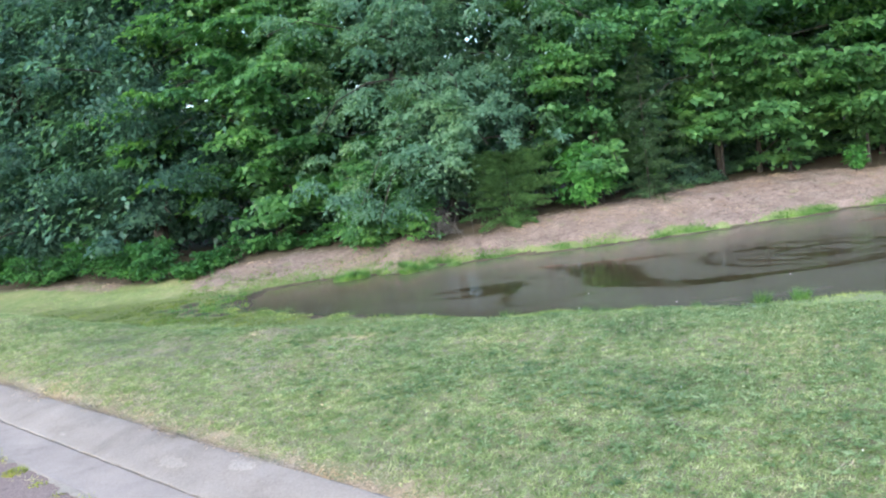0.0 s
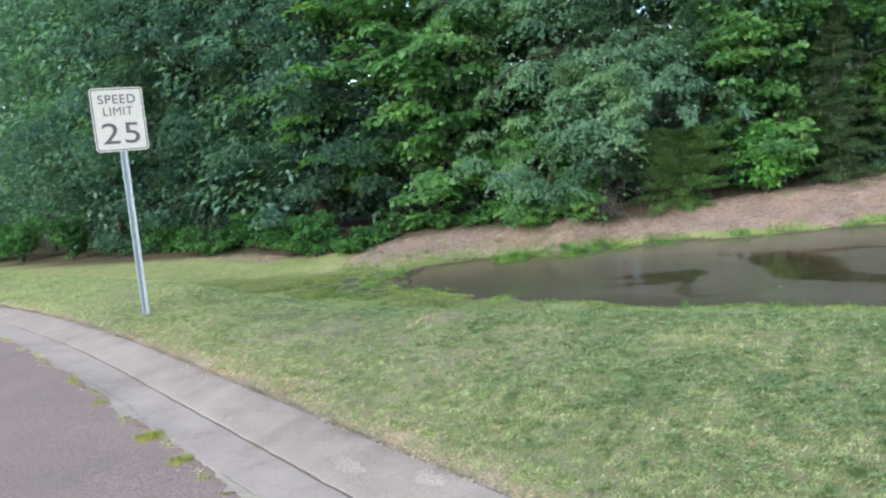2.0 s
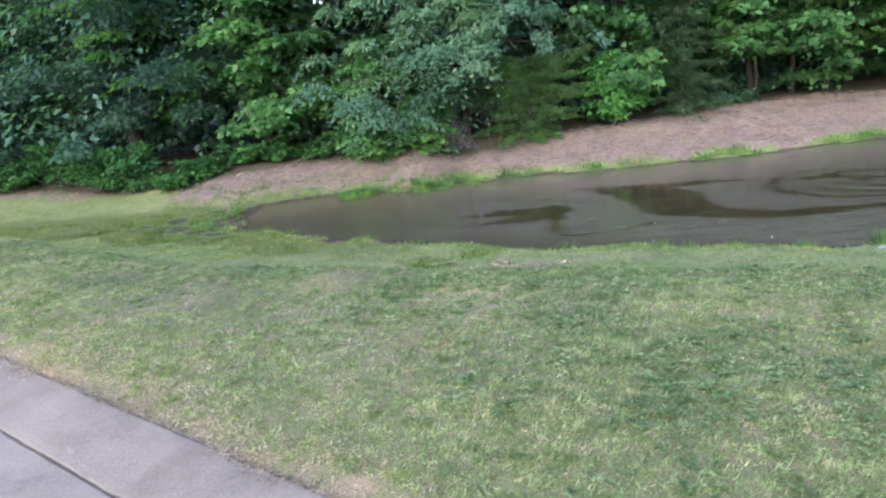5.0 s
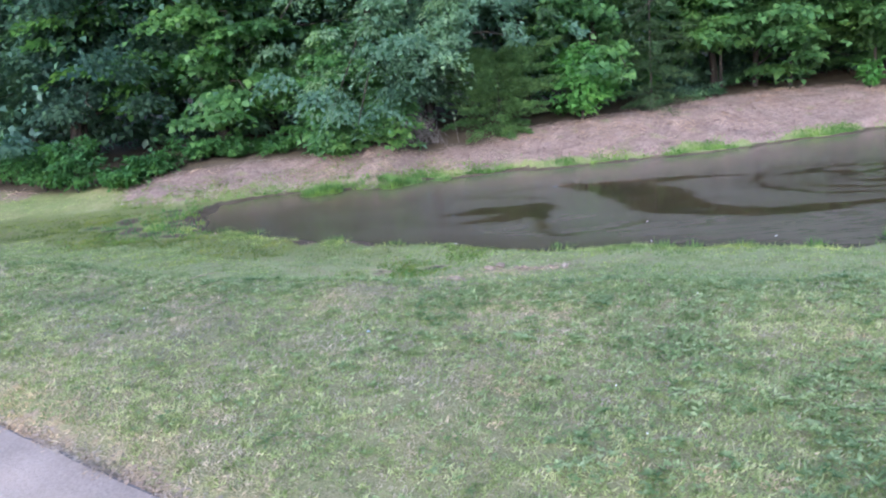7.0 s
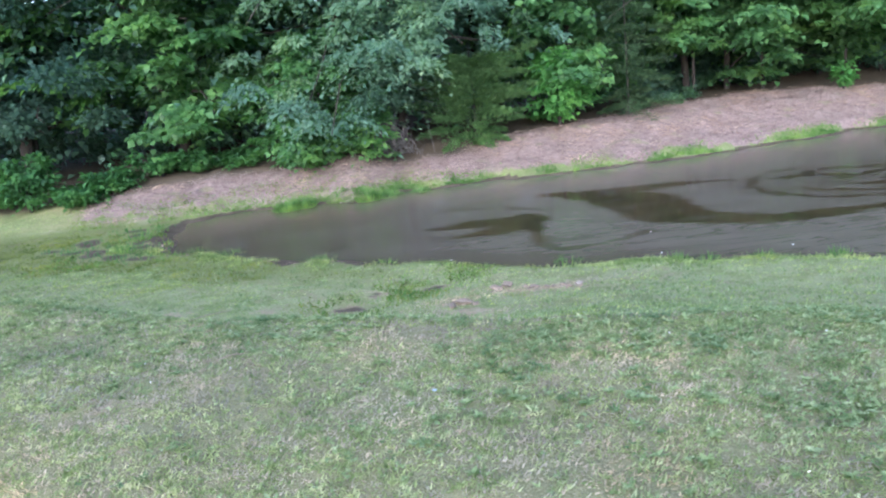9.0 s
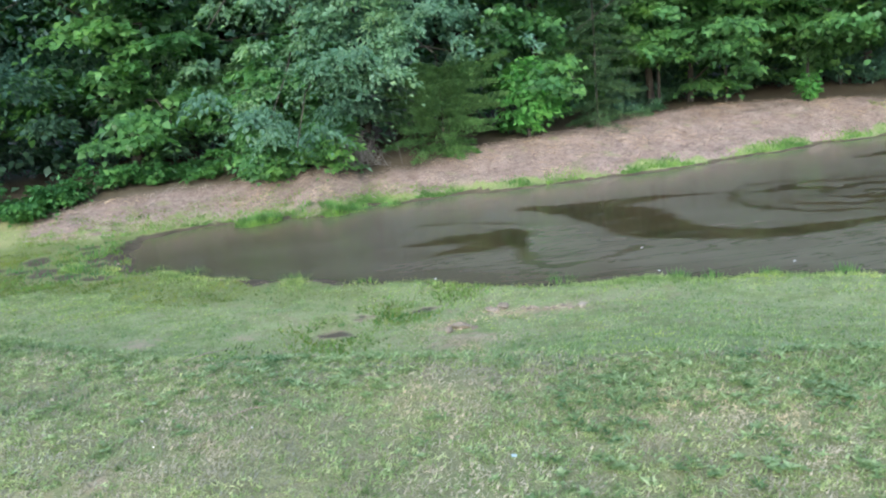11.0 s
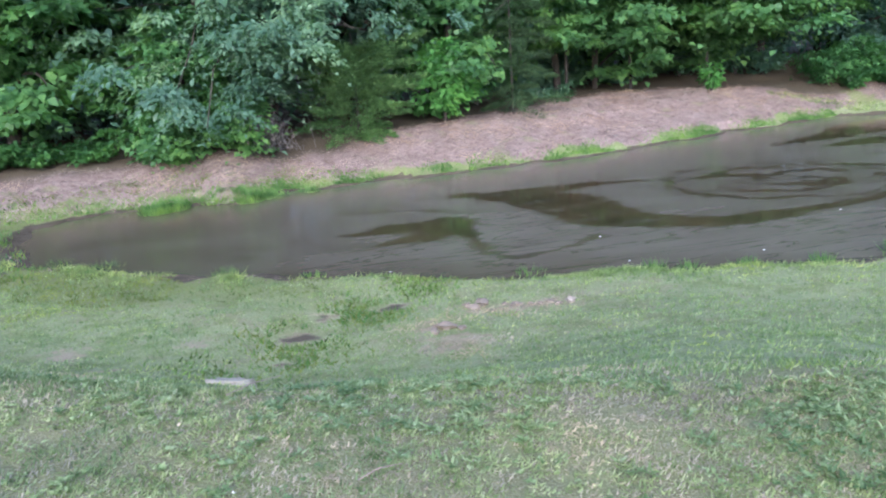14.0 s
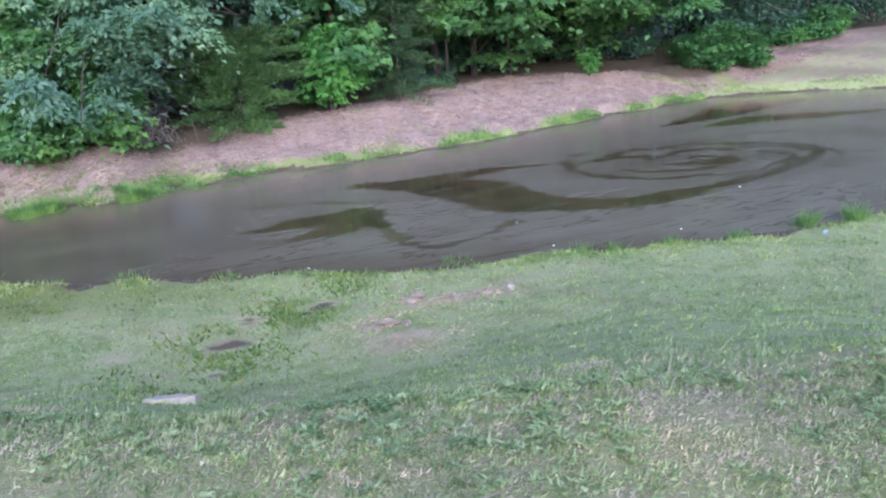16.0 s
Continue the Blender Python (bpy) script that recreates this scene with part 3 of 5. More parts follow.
def masks(x, y):
    d = y - far_shore(x)
    edge = woods_edge(x)
    e = 0.65 * (x - 13.7) + 0.76 * (y - 26.4)
    ins = pond(x, y)
    lo = 0.32 + 0.12 * np.sin(1.7 * x) + 0.1 * np.sin(4.3 * x + 1)
    straw = np.maximum(smooth(d - lo, -0.15, 0.35 + 0.5 * smooth(x, -2.0, -5.0)), 0.52 * smooth(d, -0.25, 0.2) * smooth(x, -1.5, -3.5)) * smooth(x, -10.0, -8.5) + smooth(d - 0.45 * np.clip(-12.5 - x, 0, 20), 2.0, 2.9) * smooth(x, -11, -12.5) * smooth(x, -26, -23.5) * 0.55
    straw = np.where(x > 12, np.maximum(straw * smooth(x, 15.2, 14.4), smooth(e, 0.4, 1.0) * smooth(x, 14.8, 15.6) * 0.85), straw)
    wood = smooth(y - edge - 0.4 * smooth(x, 4, 7) * smooth(x, 14, 12.5), -0.3, 0.5)
    # litter tone laid over the pond-end bank to darken its brightly lit slope
    wood = np.maximum(wood, (0.42 + 0.15 * np.sin(3 * x + 2 * y)) * smooth(e, 0.5, 1.2) * smooth(x, 14.5, 15.3))
    soil = np.zeros_like(d)
    for cx, cy, rx, ry in ((-1.45, 12.75, 0.38, 0.36), (-0.5, 13.65, 0.65, 0.2), (-1.5, 13.35, 0.25, 0.25), (-3.65, 13.85, 0.3, 0.14), (-3.4, 15.1, 0.16, 0.1), (-4.9, 14.15, 0.5, 0.24), (-5.6, 13.7, 0.45, 0.26), (-4.4, 13.2, 0.3, 0.12)):
        soil = np.maximum(soil, (0.98 if cx > -2 else 0.72) * np.exp(-(((x - cx) / rx) ** 2) - ((y - cy) / ry) ** 2))
    soil = np.maximum(soil, 0.48 * np.exp(-(((x + 1.95) / 0.24) ** 2) - ((y - 8.6) / 0.32) ** 2))
    for cx, cy, rx, ry in ((-1.35, 8.95, 0.2, 0.12), (0.6, 6.9, 0.3, 0.2), (-0.6, 6.2, 0.35, 0.2), (-3.4, 8.0, 0.3, 0.3)):
        soil = np.maximum(soil, 0.38 * np.exp(-(((x - cx) / rx) ** 2) - ((y - cy) / ry) ** 2))
    u, v = to_uv(x, y)
    soil = np.maximum(soil, 0.8 * smooth(v, 0.24 + 0.06 * np.sin(2.3 * u) * np.sin(0.9 * u) + 0.04 * np.sin(6.1 * u + 2 * np.sin(u)), 0.08) * (v > -0.3))
    lush = np.exp(-(((ins + 0.2) / 0.28) ** 2)) * (ins < 0.2) * np.where(d > -0.8, 0.15 + np.where(x < -1.5, 0.05, 0.22) * fringe(x), 0.65 + 0.35 * np.sin(2.1 * x + 0.7 * y))
    lush = np.maximum(lush, 0.56 * smooth(v - brow(u), 0.0, 0.5) * (ins < 0) * (d < 0.3))
    lush = np.maximum(lush, 0.55 * smooth(v, 6.0, 7.8) * (ins < 0) * smooth(x, -2, -6) * (d < 0.2))
    lush = np.maximum(lush, 0.45 * smooth(e, -0.4, 0.2) * smooth(e, 1.2, 0.6) * (x > 13.9))
    wet = smooth(x, 0.5, -2.5) * (d < -0.6)
    mud = smooth(ins, -0.16 - 0.1 * np.sin(2.7 * x + 1.2 * y) - wet * (0.17 + 0.15 * np.sin(5.3 * x + 2.1 * y) + 0.1 * np.sin(11.0 * x)), 0.02)
    off = ditch(x, y)[0]
    mud = np.maximum(mud, 0.12 * np.exp(-((off / 0.2) ** 2)))
    for cx, cy, rx, ry in ((-2.72, 13.85, 0.3, 0.24), (-1.72, 14.4, 0.26, 0.18), (-2.4, 14.35, 0.2, 0.14), (-2.95, 13.25, 0.12, 0.1)):
        spot = np.exp(-(((x - cx) / rx) ** 2) - ((y - cy) / ry) ** 2)
        mud, soil = np.maximum(mud, 0.68 * spot), np.maximum(soil, 0.8 * spot)
    mud = np.maximum(mud, 0.8 * ruts(x, y))
    marsh = smooth(v + 0.25 * np.sin(1.9 * u) + 0.12 * np.sin(5.1 * u), 5.8, 7.2) * smooth(u, 6.8, 9.5) * smooth(d, 0.7 + 0.25 * np.sin(2.9 * x + 1), -0.2)
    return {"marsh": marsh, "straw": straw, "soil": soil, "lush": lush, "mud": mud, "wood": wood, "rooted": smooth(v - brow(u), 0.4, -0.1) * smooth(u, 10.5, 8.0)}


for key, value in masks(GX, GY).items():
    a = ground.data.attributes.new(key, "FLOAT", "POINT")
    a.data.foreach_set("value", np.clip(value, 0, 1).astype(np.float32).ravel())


def strip(name, profile, material, u0=-40.0, u1=45.0, step=0.5, jitter=0.0, seed=3):
    """A long profile (v, z) drawn along the kerb's line."""
    rng = np.random.default_rng(seed)
    us = np.arange(u0, u1 + 1e-6, step)
    verts, faces = [], []
    for u in us:
        for v, z in profile:
            j = rng.normal(0, jitter) if jitter else 0.0
            x, y = to_xy(u, v + j)
            verts.append((float(x), float(y), z + j * 0.3))
    m = len(profile)
    for i in range(len(us) - 1):
        for j in range(m - 1):
            faces.append((i * m + j, i * m + j + 1, (i + 1) * m + j + 1, (i + 1) * m + j))
    return link_mesh(name, verts, faces, material, smooth_faces=False)


tagged(strip("road", [(-9.0, -0.05), (-4.5, 0.06), (-0.71, 0.0), (-0.71, -0.12)], M_ASPHALT), "worn pinkish-grey asphalt road", "road", kind="structure")
tagged(strip("gutter", [(-0.71, -0.12), (-0.71, 0.003), (-0.69, 0.006), (-0.378, 0.0), (-0.371, -0.006), (-0.371, -0.12)], M_CONC, step=0.12, jitter=0.003), "pale concrete gutter pan beside asphalt", "gutter", kind="structure")
tagged(strip("kerb", [(-0.350, -0.12), (-0.350, -0.006), (-0.342, 0.0), (-0.30, 0.012), (-0.2, 0.034), (-0.12, 0.054), (-0.04, 0.07), (0.03, 0.08), (0.045, 0.074), (0.045, -0.12)], M_KERB, step=0.12, jitter=0.003, seed=5), "weathered concrete rolled kerb", "kerb", kind="structure")

tagged(strip("joint_dirt", [(-0.376, -0.016), (-0.361, -0.009), (-0.346, -0.016)], M_CLOD, step=0.12, jitter=0.002, seed=6), "dark earth packed into the kerb joint", "dirt", kind="stuff")

# sandy grit washed into the joint between asphalt and gutter
rng = np.random.default_rng(41)
gu = np.arange(-8.0, 26.0, 0.04)
lo = -0.715 - 0.05 * np.clip(0.5 + 0.5 * np.sin(2.1 * gu) + 0.4 * np.sin(5.3 * gu + 1) + rng.normal(0, 0.35, len(gu)), 0.05, 2)
hi = -0.70 + 0.03 * np.clip(np.sin(1.3 * gu + 2) + rng.normal(0, 0.5, len(gu)), -0.4, 1.5)
gxa, gya = to_xy(gu, lo)
gxb, gyb = to_xy(gu, hi)
grit_v = [(float(x), float(y), 0.0075) for x, y in zip(gxa, gya)] + [(float(x), float(y), 0.0105) for x, y in zip(gxb, gyb)]
ng = len(gu)
tagged(link_mesh("grit", grit_v, [(i, i + 1, ng + i + 1, ng + i) for i in range(ng - 1)], concrete_material("sandy_grit", (0.23, 0.195, 0.155), (0.40, 0.345, 0.28))), "sandy grit washed along the gutter's edge", "grit", kind="stuff")

wx, wy = np.linspace(-9, 40, 50), np.linspace(6, 28, 24)
WX, WY = np.meshgrid(wx, wy)
widx = np.arange(WX.size).reshape(WX.shape)
wf = np.stack([widx[:-1, :-1], widx[:-1, 1:], widx[1:, 1:], widx[1:, :-1]], -1).reshape(-1, 4)
water = link_mesh("water", np.stack([WX, WY, np.full_like(WX, WATER)], -1).reshape(-1, 3).tolist(), wf.tolist(), M_WATER)
tagged(water, "murky brown pond with a swirling floating film", "pond", kind="structure")

# ---- plants ----
GROUPS = {"woodland_tree": "trees inside the wood", "oak_tree": "oaks of the wood's edge", "maple_tree": "maples of the wood's edge", "maple_sapling": "saplings at the wood's foot", "shrub": "undergrowth at the wood's foot",
          "grass_tuft": "grass clumps at the far waterline", "sedge_tuft": "sedge tufts round the pond", "weed_tuft": "weeds in the gutter joint", "soil_clod": "clods on the eroded slope", "floating_litter": "scraps floating on the pond"}


def unit(v):
    return v / np.maximum(np.linalg.norm(v, axis=-1, keepdims=True), 1e-9)


def leaves(centre, ahead, normal, length, width, fold=0.25, belly=0.45):
    """Folded kite-shaped leaves as (n, 4, 3)."""
    ahead = unit(ahead)
    side = unit(np.cross(ahead, normal))
    up = np.cross(side, ahead)
    L, W = np.asarray(length)[:, None], np.asarray(width)[:, None]
    lift = up * W * fold
    return np.stack([centre, centre + ahead * L * belly + side * W * 0.5 + lift, centre + ahead * L - up * L * 0.12, centre + ahead * L * belly - side * W * 0.5 + lift], 1)


def tube(bm, points, radii, sides=6):
    rings = []
    pts = [Vector(p) for p in points]
    for i, (p, r) in enumerate(zip(pts, radii)):
        t = (pts[min(i + 1, len(pts) - 1)] - pts[max(i - 1, 0)]).normalized()
        a = t.orthogonal().normalized()
        b = t.cross(a)
        rings.append([bm.verts.new(p + (a * math.cos(k * 2 * math.pi / sides) + b * math.sin(k * 2 * math.pi / sides)) * r) for k in range(sides)])
    for i in range(len(rings) - 1):
        # keep neighbouring rings from twisting
        best = min(range(sides), key=lambda s: sum((rings[i][k].co - rings[i + 1][(k + s) % sides].co).length for k in range(sides)))
        rings[i + 1] = rings[i + 1][best:] + rings[i + 1][:best]
        for k in range(sides):
            f = bm.faces.new((rings[i][k], rings[i][(k + 1) % sides], rings[i + 1][(k + 1) % sides], rings[i + 1][k]))
            f.smooth = True
    bm.faces.new(rings[-1])
    return bm


def spray_leaves(rng, tips, dirs, radius, count, leaf, flat=0.35, droop=0.25, ratio=0.6):
    """Leaf sprays: round each branch tip a flattened, drooping fan of leaves, its top turned to the sky."""
    n = len(tips)
    k = np.repeat(np.arange(n), count)
    m = len(k)
    out = unit(dirs * np.array([1, 1, 0.35]))[k]
    side = unit(np.cross(out, np.array([0, 0, 1.0])))
    r = radius[k]
    a = rng.normal(0, 0.46, m) * r
    b = rng.normal(0, 0.44, m) * r
    h = rng.normal(0, flat * 0.45, m) * r
    centre = tips[k] + out * a[:, None] + side * b[:, None] + np.array([0, 0, 1.0]) * (h - droop * (a * a + b * b) / r)[:, None]
    head = unit(out * 0.6 + side * (b / r)[:, None] * 1.2 + out * (a / r)[:, None] * 0.7 + rng.normal(0, 0.36, (m, 3)) + np.array([0, 0, -0.35]))
    normal = unit(np.array([0, 0, 1.0]) + out * 0.4 + rng.normal(0, 0.26, (m, 3)))
    size = leaf * rng.uniform(0.65, 1.3, m)
    return leaves(centre, head, normal, size, size * ratio)


def build_tree(name, label, x, y, height, spread, material, seed, leaf=0.13, low=0.2, limbs=26, sprays=9, per=34, trunk=0.16, lean=(0, 0), front=0.0, ratio=0.6, spray_r=0.55, flat=0.35, droop=0.25, shape=1.0, category="tree", limb_parts=True, clear=None):
    """A tapered trunk, limbs that leave it at all heights, and sprays of leaves along every limb. front: how far the crown reaches towards the open side."""
    rng = np.random.default_rng(seed)
    z = gz(x, y) - 0.05
    tree = tagged(empty(name, x, y, z), label, category, GROUPS.get(name, ""))
    ts = np.linspace(0, 1, 9)
    wander = np.cumsum(rng.normal(0, 0.045 * height / 8, (9, 2)), 0)
    wander -= wander[0]
    spine = np.stack([lean[0] * ts * height + wander[:, 0], lean[1] * ts * height + wander[:, 1], ts * height], -1)
    bm = bmesh.new()
    tube(bm, spine, trunk * (1.25 - 1.1 * ts) + 0.015, 8)
    part("trunk", bm, M_BARK, tree)
    tips, dirs, rad = [], [], []
    for i in range(limbs):
        f = low + (1 - low) * ((i + rng.uniform(0, 1)) / limbs) ** 0.95
        az = i * 2.4 + rng.uniform(-0.5, 0.5)
        d = np.array([math.cos(az), math.sin(az)])
        if front and d[1] > 0.2 and rng.uniform() < 0.65:
            d[1] = -d[1]
        prof = (1 - ((f - 0.38) / 0.68) ** 2) if shape else (1.02 - f)
        reach = max(0.25, prof) * spread * rng.uniform(0.7, 1.12) * (1 + front * max(0.0, -d[1]))
        start = np.array([np.interp(f, ts, spine[:, c]) for c in range(3)])
        rise = rng.uniform(0.05, 0.45) * reach if shape else -0.1 * reach
        s = np.linspace(0, 1, 6)
        kink = np.cumsum(rng.normal(0, 0.05 * reach, (6, 3)), 0)
        kink -= kink[0]
        line = start + np.stack([d[0] * reach * s, d[1] * reach * s, rise * np.sin(s * 2.0) - droop * 0.5 * reach * s * s], -1) + kink * s[:, None]
        if limb_parts and i % 2 == 0:
            bm = bmesh.new()
            tube(bm, line, trunk * 0.32 * (1.1 - s) * (1.3 - f) + 0.006, 5)
            part("limb", bm, M_BARK, tree)
        for _ in range(sprays):
            t = rng.uniform(0.12, 1.0) ** 0.7
            p = np.array([np.interp(t, s, line[:, c]) for c in range(3)])
            off = rng.normal(0, 0.24 * spray_r * 2, 3) + np.array([-d[1], d[0], 0]) * rng.normal(0, 0.22 * reach)
            tips.append(p + off)
            dirs.append(np.array([d[0], d[1], 0.1]))
            rad.append(spray_r * rng.uniform(0.6, 1.25))
    for _ in range(int(limbs * 0.9)):
        # short shoots that clothe the trunk on its open side
        f, az = rng.uniform(low, 0.85), rng.uniform(-2.6, -0.5)
        out = rng.uniform(0.2, 0.28 * spread)
        tips.append(np.array([np.interp(f, ts, spine[:, k]) for k in range(3)]) + np.array([math.cos(az) * out, math.sin(az) * out, 0]))
        dirs.append(np.array([math.cos(az), math.sin(az), 0.1]))
        rad.append(spray_r * rng.uniform(0.6, 1.1))
    L = spray_leaves(rng, np.array(tips), np.array(dirs), np.array(rad), per, leaf, flat, droop, ratio)
    floor_z = surface_z(L[:, 0, 0] + x, L[:, 0, 1] + y) - z + 0.03
    L = L[L[:, :, 2].min(1) > floor_z]
    if clear:
        # boughs lifted clear of a smaller neighbour: (from, to, height)
        L = L[~((L[:, 0, 0] + x > clear[0]) & (L[:, 0, 0] + x < clear[1]) & (L[:, 0, 1] < 0) & (L[:, :, 2].min(1) < clear[2] + 0.5 * np.sin(5 * L[:, 0, 0])))]
    quads_mesh("crown", L, material, tree)
    return tree


def build_cedar(name, label, x, y, height, spread, seed, count=26000, bushy=False, material=M_CEDAR):
    """A red cedar: fine scaly sprays standing on upswept twigs, dense and feathery."""
    rng = np.random.default_rng(seed)
    z = gz(x, y) - 0.05
    tree = tagged(empty(name, x, y, z), label, "tree")
    bm = bmesh.new()
    tube(bm, [(0, 0, 0), (0.03, 0.02, height * 0.5), (0, 0, height * 0.97)], [0.028, 0.02, 0.006], 7)
    part("trunk", bm, M_BARK, tree)
    n = 74 if bushy else 84
    per = count // n
    pos, heads = [], []
    for i in range(n):
        f = (i + rng.uniform(0, 1)) / n
        az = i * 2.4 + rng.uniform(-0.4, 0.4)
        prof = math.sqrt(max(0.04, 1 - (f * 1.9 - 0.75) ** 2 / 1.5)) if bushy else max(0.05, 1.02 - f) ** 0.9
        reach = spread * prof * rng.uniform(0.5, 1.4)
        reach *= 0.72 + 0.28 * min(1.0, f / 0.25)
        rise = rng.uniform(0.25, 0.75) - 0.55 * max(0.0, 1 - f / 0.3) if bushy else rng.uniform(-0.1, 0.3)
        d = np.array([math.cos(az), math.sin(az), rise])
        t = rng.uniform(0.15, 1, per) ** 0.8
        p = np.array([0, 0, f * height * (0.8 if bushy else 0.97)]) + d * (reach * t)[:, None] - np.array([0, 0, 0.22 * reach]) * (t**2)[:, None]
        wide = (0.02 + 0.085 * reach * np.sin(np.pi * np.clip(t, 0.15, 0.96)))[:, None]
        off = rng.normal(0, 1, (per, 3)) * wide * np.array([1, 1, 0.4])
        pos.append(p + off)
        heads.append(unit(d * 0.9 + off / np.maximum(wide, 1e-3) * 0.45 + rng.normal(0, 0.3, (per, 3)) + np.array([0, 0, 0.1])))
    c, head = np.concatenate(pos), np.concatenate(heads)
    m = len(c)
    size = rng.uniform(0.05, 0.12, m)
    L = leaves(c, head, unit(np.array([0, 0, 1.0]) + rng.normal(0, 0.5, (m, 3))), size, size * 0.25)
    L = L[L[:, :, 2].min(1) > surface_z(L[:, 0, 0] + x, L[:, 0, 1] + y) - z + 0.02]
    quads_mesh("crown", L, material, tree)
    return tree


def build_shrub(name, label, x, y, height, spread, material, seed, count=5000, leaf=0.11, ratio=0.6):
    """A low bush: stems fanned from the foot and leaves in clumps at their ends."""
    rng = np.random.default_rng(seed)
    z = gz(x, y) - 0.03
    bush = tagged(empty(name, x, y, z), label, "shrub", GROUPS.get(name, ""))
    tips = []
    for i in range(9):
        az, out = i * 2.4 + rng.uniform(-0.4, 0.4), spread * rng.uniform(0.3, 0.8)
        h = height * rng.uniform(0.55, 0.95)
        end = np.array([math.cos(az) * out, math.sin(az) * out, h])
        bm = bmesh.new()
        tube(bm, [(0, 0, 0), tuple(end * np.array([0.35, 0.35, 0.55])), tuple(end)], [0.018, 0.012, 0.004], 4)
        part("stem", bm, M_BARK, bush)
        for s in (0.45, 0.65, 0.85, 1.0):
            tips.append(end * s + rng.normal(0, 0.2 * spread, 3) * np.array([1, 1, 0.5]))
    tips = np.array(tips)
    dirs = np.concatenate([tips[:, :2], np.full((len(tips), 1), 0.3)], 1)
    L = spray_leaves(rng, tips, dirs, np.full(len(tips), 0.26 * spread + 0.1), max(4, count // len(tips)), leaf, 0.3, 0.3, ratio)
    L = L[L[:, :, 2].min(1) > surface_z(L[:, 0, 0] + x, L[:, 0, 1] + y) - z + 0.02]
    quads_mesh("foliage", L, material, bush)
    return bush


# front trees of the wood's edge
build_tree("elm_tree", "grey-green elm with drooping sprays over the bank", -1.8, 27.4, 10.5, 5.2, M_ELM, 11, leaf=0.14, low=0.1, limbs=66, sprays=9, per=165, trunk=0.11, front=0.0, ratio=0.5, spray_r=0.6, flat=0.22, droop=0.75, clear=(-0.7, 4.0, 2.5))
build_tree("maple_tree", "bright green maple with layered horizontal boughs", -7.8, 28.2, 10.5, 4.6, M_MAPLE, 12, leaf=0.2, low=0.07, limbs=52, sprays=7, per=125, trunk=0.13, ratio=0.85, spray_r=0.72, flat=0.12, droop=0.35)
build_tree("maple_tree", "green maple with low boughs reaching over straw", 8.9, 31.8, 10.0, 5.2, M_MAPLE, 13, clear=(2.5, 5.7, 4.8), leaf=0.2, low=0.06, limbs=50, sprays=7, per=130, trunk=0.07, front=0.4, ratio=0.85, spray_r=0.75, flat=0.13, droop=0.35)
build_tree("maple_tree", "green maple leaning out of the wood's edge", 13.2, 32.0, 10.0, 4.9, M_MAPLE, 14, leaf=0.2, low=0.05, limbs=46, sprays=7, per=125, trunk=0.07, front=0.4, ratio=0.85, spray_r=0.75, flat=0.13, droop=0.35)
build_tree("mulberry_tree", "slim fresh green tree behind the cedars", 2.9, 27.8, 9.5, 2.7, M_MAPLE, 15, clear=(3.5, 6.0, 4.8), leaf=0.18, low=0.05, limbs=40, sprays=10, per=75, trunk=0.09, ratio=0.8, spray_r=0.55, flat=0.25)
build_tree("oak_tree", "dark blue-green oak with heavy clumped crown", -12.2, 28.4, 11.5, 4.0, M_OAK, 16, leaf=0.19, low=0.1, limbs=40, sprays=4, per=200, trunk=0.16, spray_r=0.9, flat=0.42)
build_tree("oak_tree", "dark blue-green oak in the wood's edge", -17.0, 29.8, 12.0, 4.3, M_OAK, 17, leaf=0.2, low=0.03, limbs=40, sprays=4, per=190, trunk=0.18, spray_r=0.95, flat=0.42)
build_tree("oak_tree", "tall dark oak at the wood's far end", -23.0, 31.8, 12.5, 4.8, M_OAK, 18, leaf=0.2, low=0.03, limbs=44, sprays=11, per=45, trunk=0.18, spray_r=0.85, flat=0.5)
build_tree("oak_tree", "broad dark oak beyond the pond's end", 17.6, 30.8, 11.0, 4.2, M_OAK, 19, leaf=0.18, low=0.04, limbs=42, sprays=6, per=110, trunk=0.16, spray_r=0.85, flat=0.42)
build_tree("oak_tree", "dark oak with boughs down to the ground", 23.5, 30.4, 11.0, 4.6, M_OAK, 20, leaf=0.2, low=0.03, limbs=42, sprays=10, per=42, trunk=0.16, spray_r=0.85, flat=0.45)

build_cedar("cedar_bush", "bushy yellowish-green red cedar on straw", 0.05, 25.85, 2.5, 1.5, 31, 34000, True)
build_cedar("cedar_tree", "dark feathery red cedar at the wood's edge", 4.35, 27.1, 5.8, 1.5, 32, 30000, material=M_SPIRE)
build_tree("maple_sapling", "low green maple sapling spreading over the straw", -3.7, 25.8, 2.9, 1.6, M_MAPLE, 43, leaf=0.15, low=0.1, limbs=22, sprays=6, per=55, trunk=0.04, ratio=0.8, spray_r=0.42, flat=0.2, droop=0.35)
for n, (x, y, h) in enumerate(((-4.2, 24.9, 1.0), (-2.9, 25.2, 1.2))):
    build_tree("maple_sapling", "knee-high green maple sapling at the wood's foot", x, y, h, 0.95, M_MAPLE, 46 + n, leaf=0.13, low=0.08, limbs=13, sprays=5, per=45, trunk=0.02, ratio=0.8, spray_r=0.32, flat=0.2, droop=0.4)
for n, (x, y, h, r) in enumerate(((7.4, 30.6, 3.4, 2.0), (9.7, 30.9, 3.2, 2.0), (12.1, 30.3, 3.3, 1.9))):
    build_tree("maple_sapling", "young green maple holding level boughs over the straw", x, y, h, r, M_MAPLE, 52 + n, leaf=0.17, low=0.42, limbs=18, sprays=4, per=66, trunk=0.035, ratio=0.85, spray_r=0.6, flat=0.1, droop=0.3)
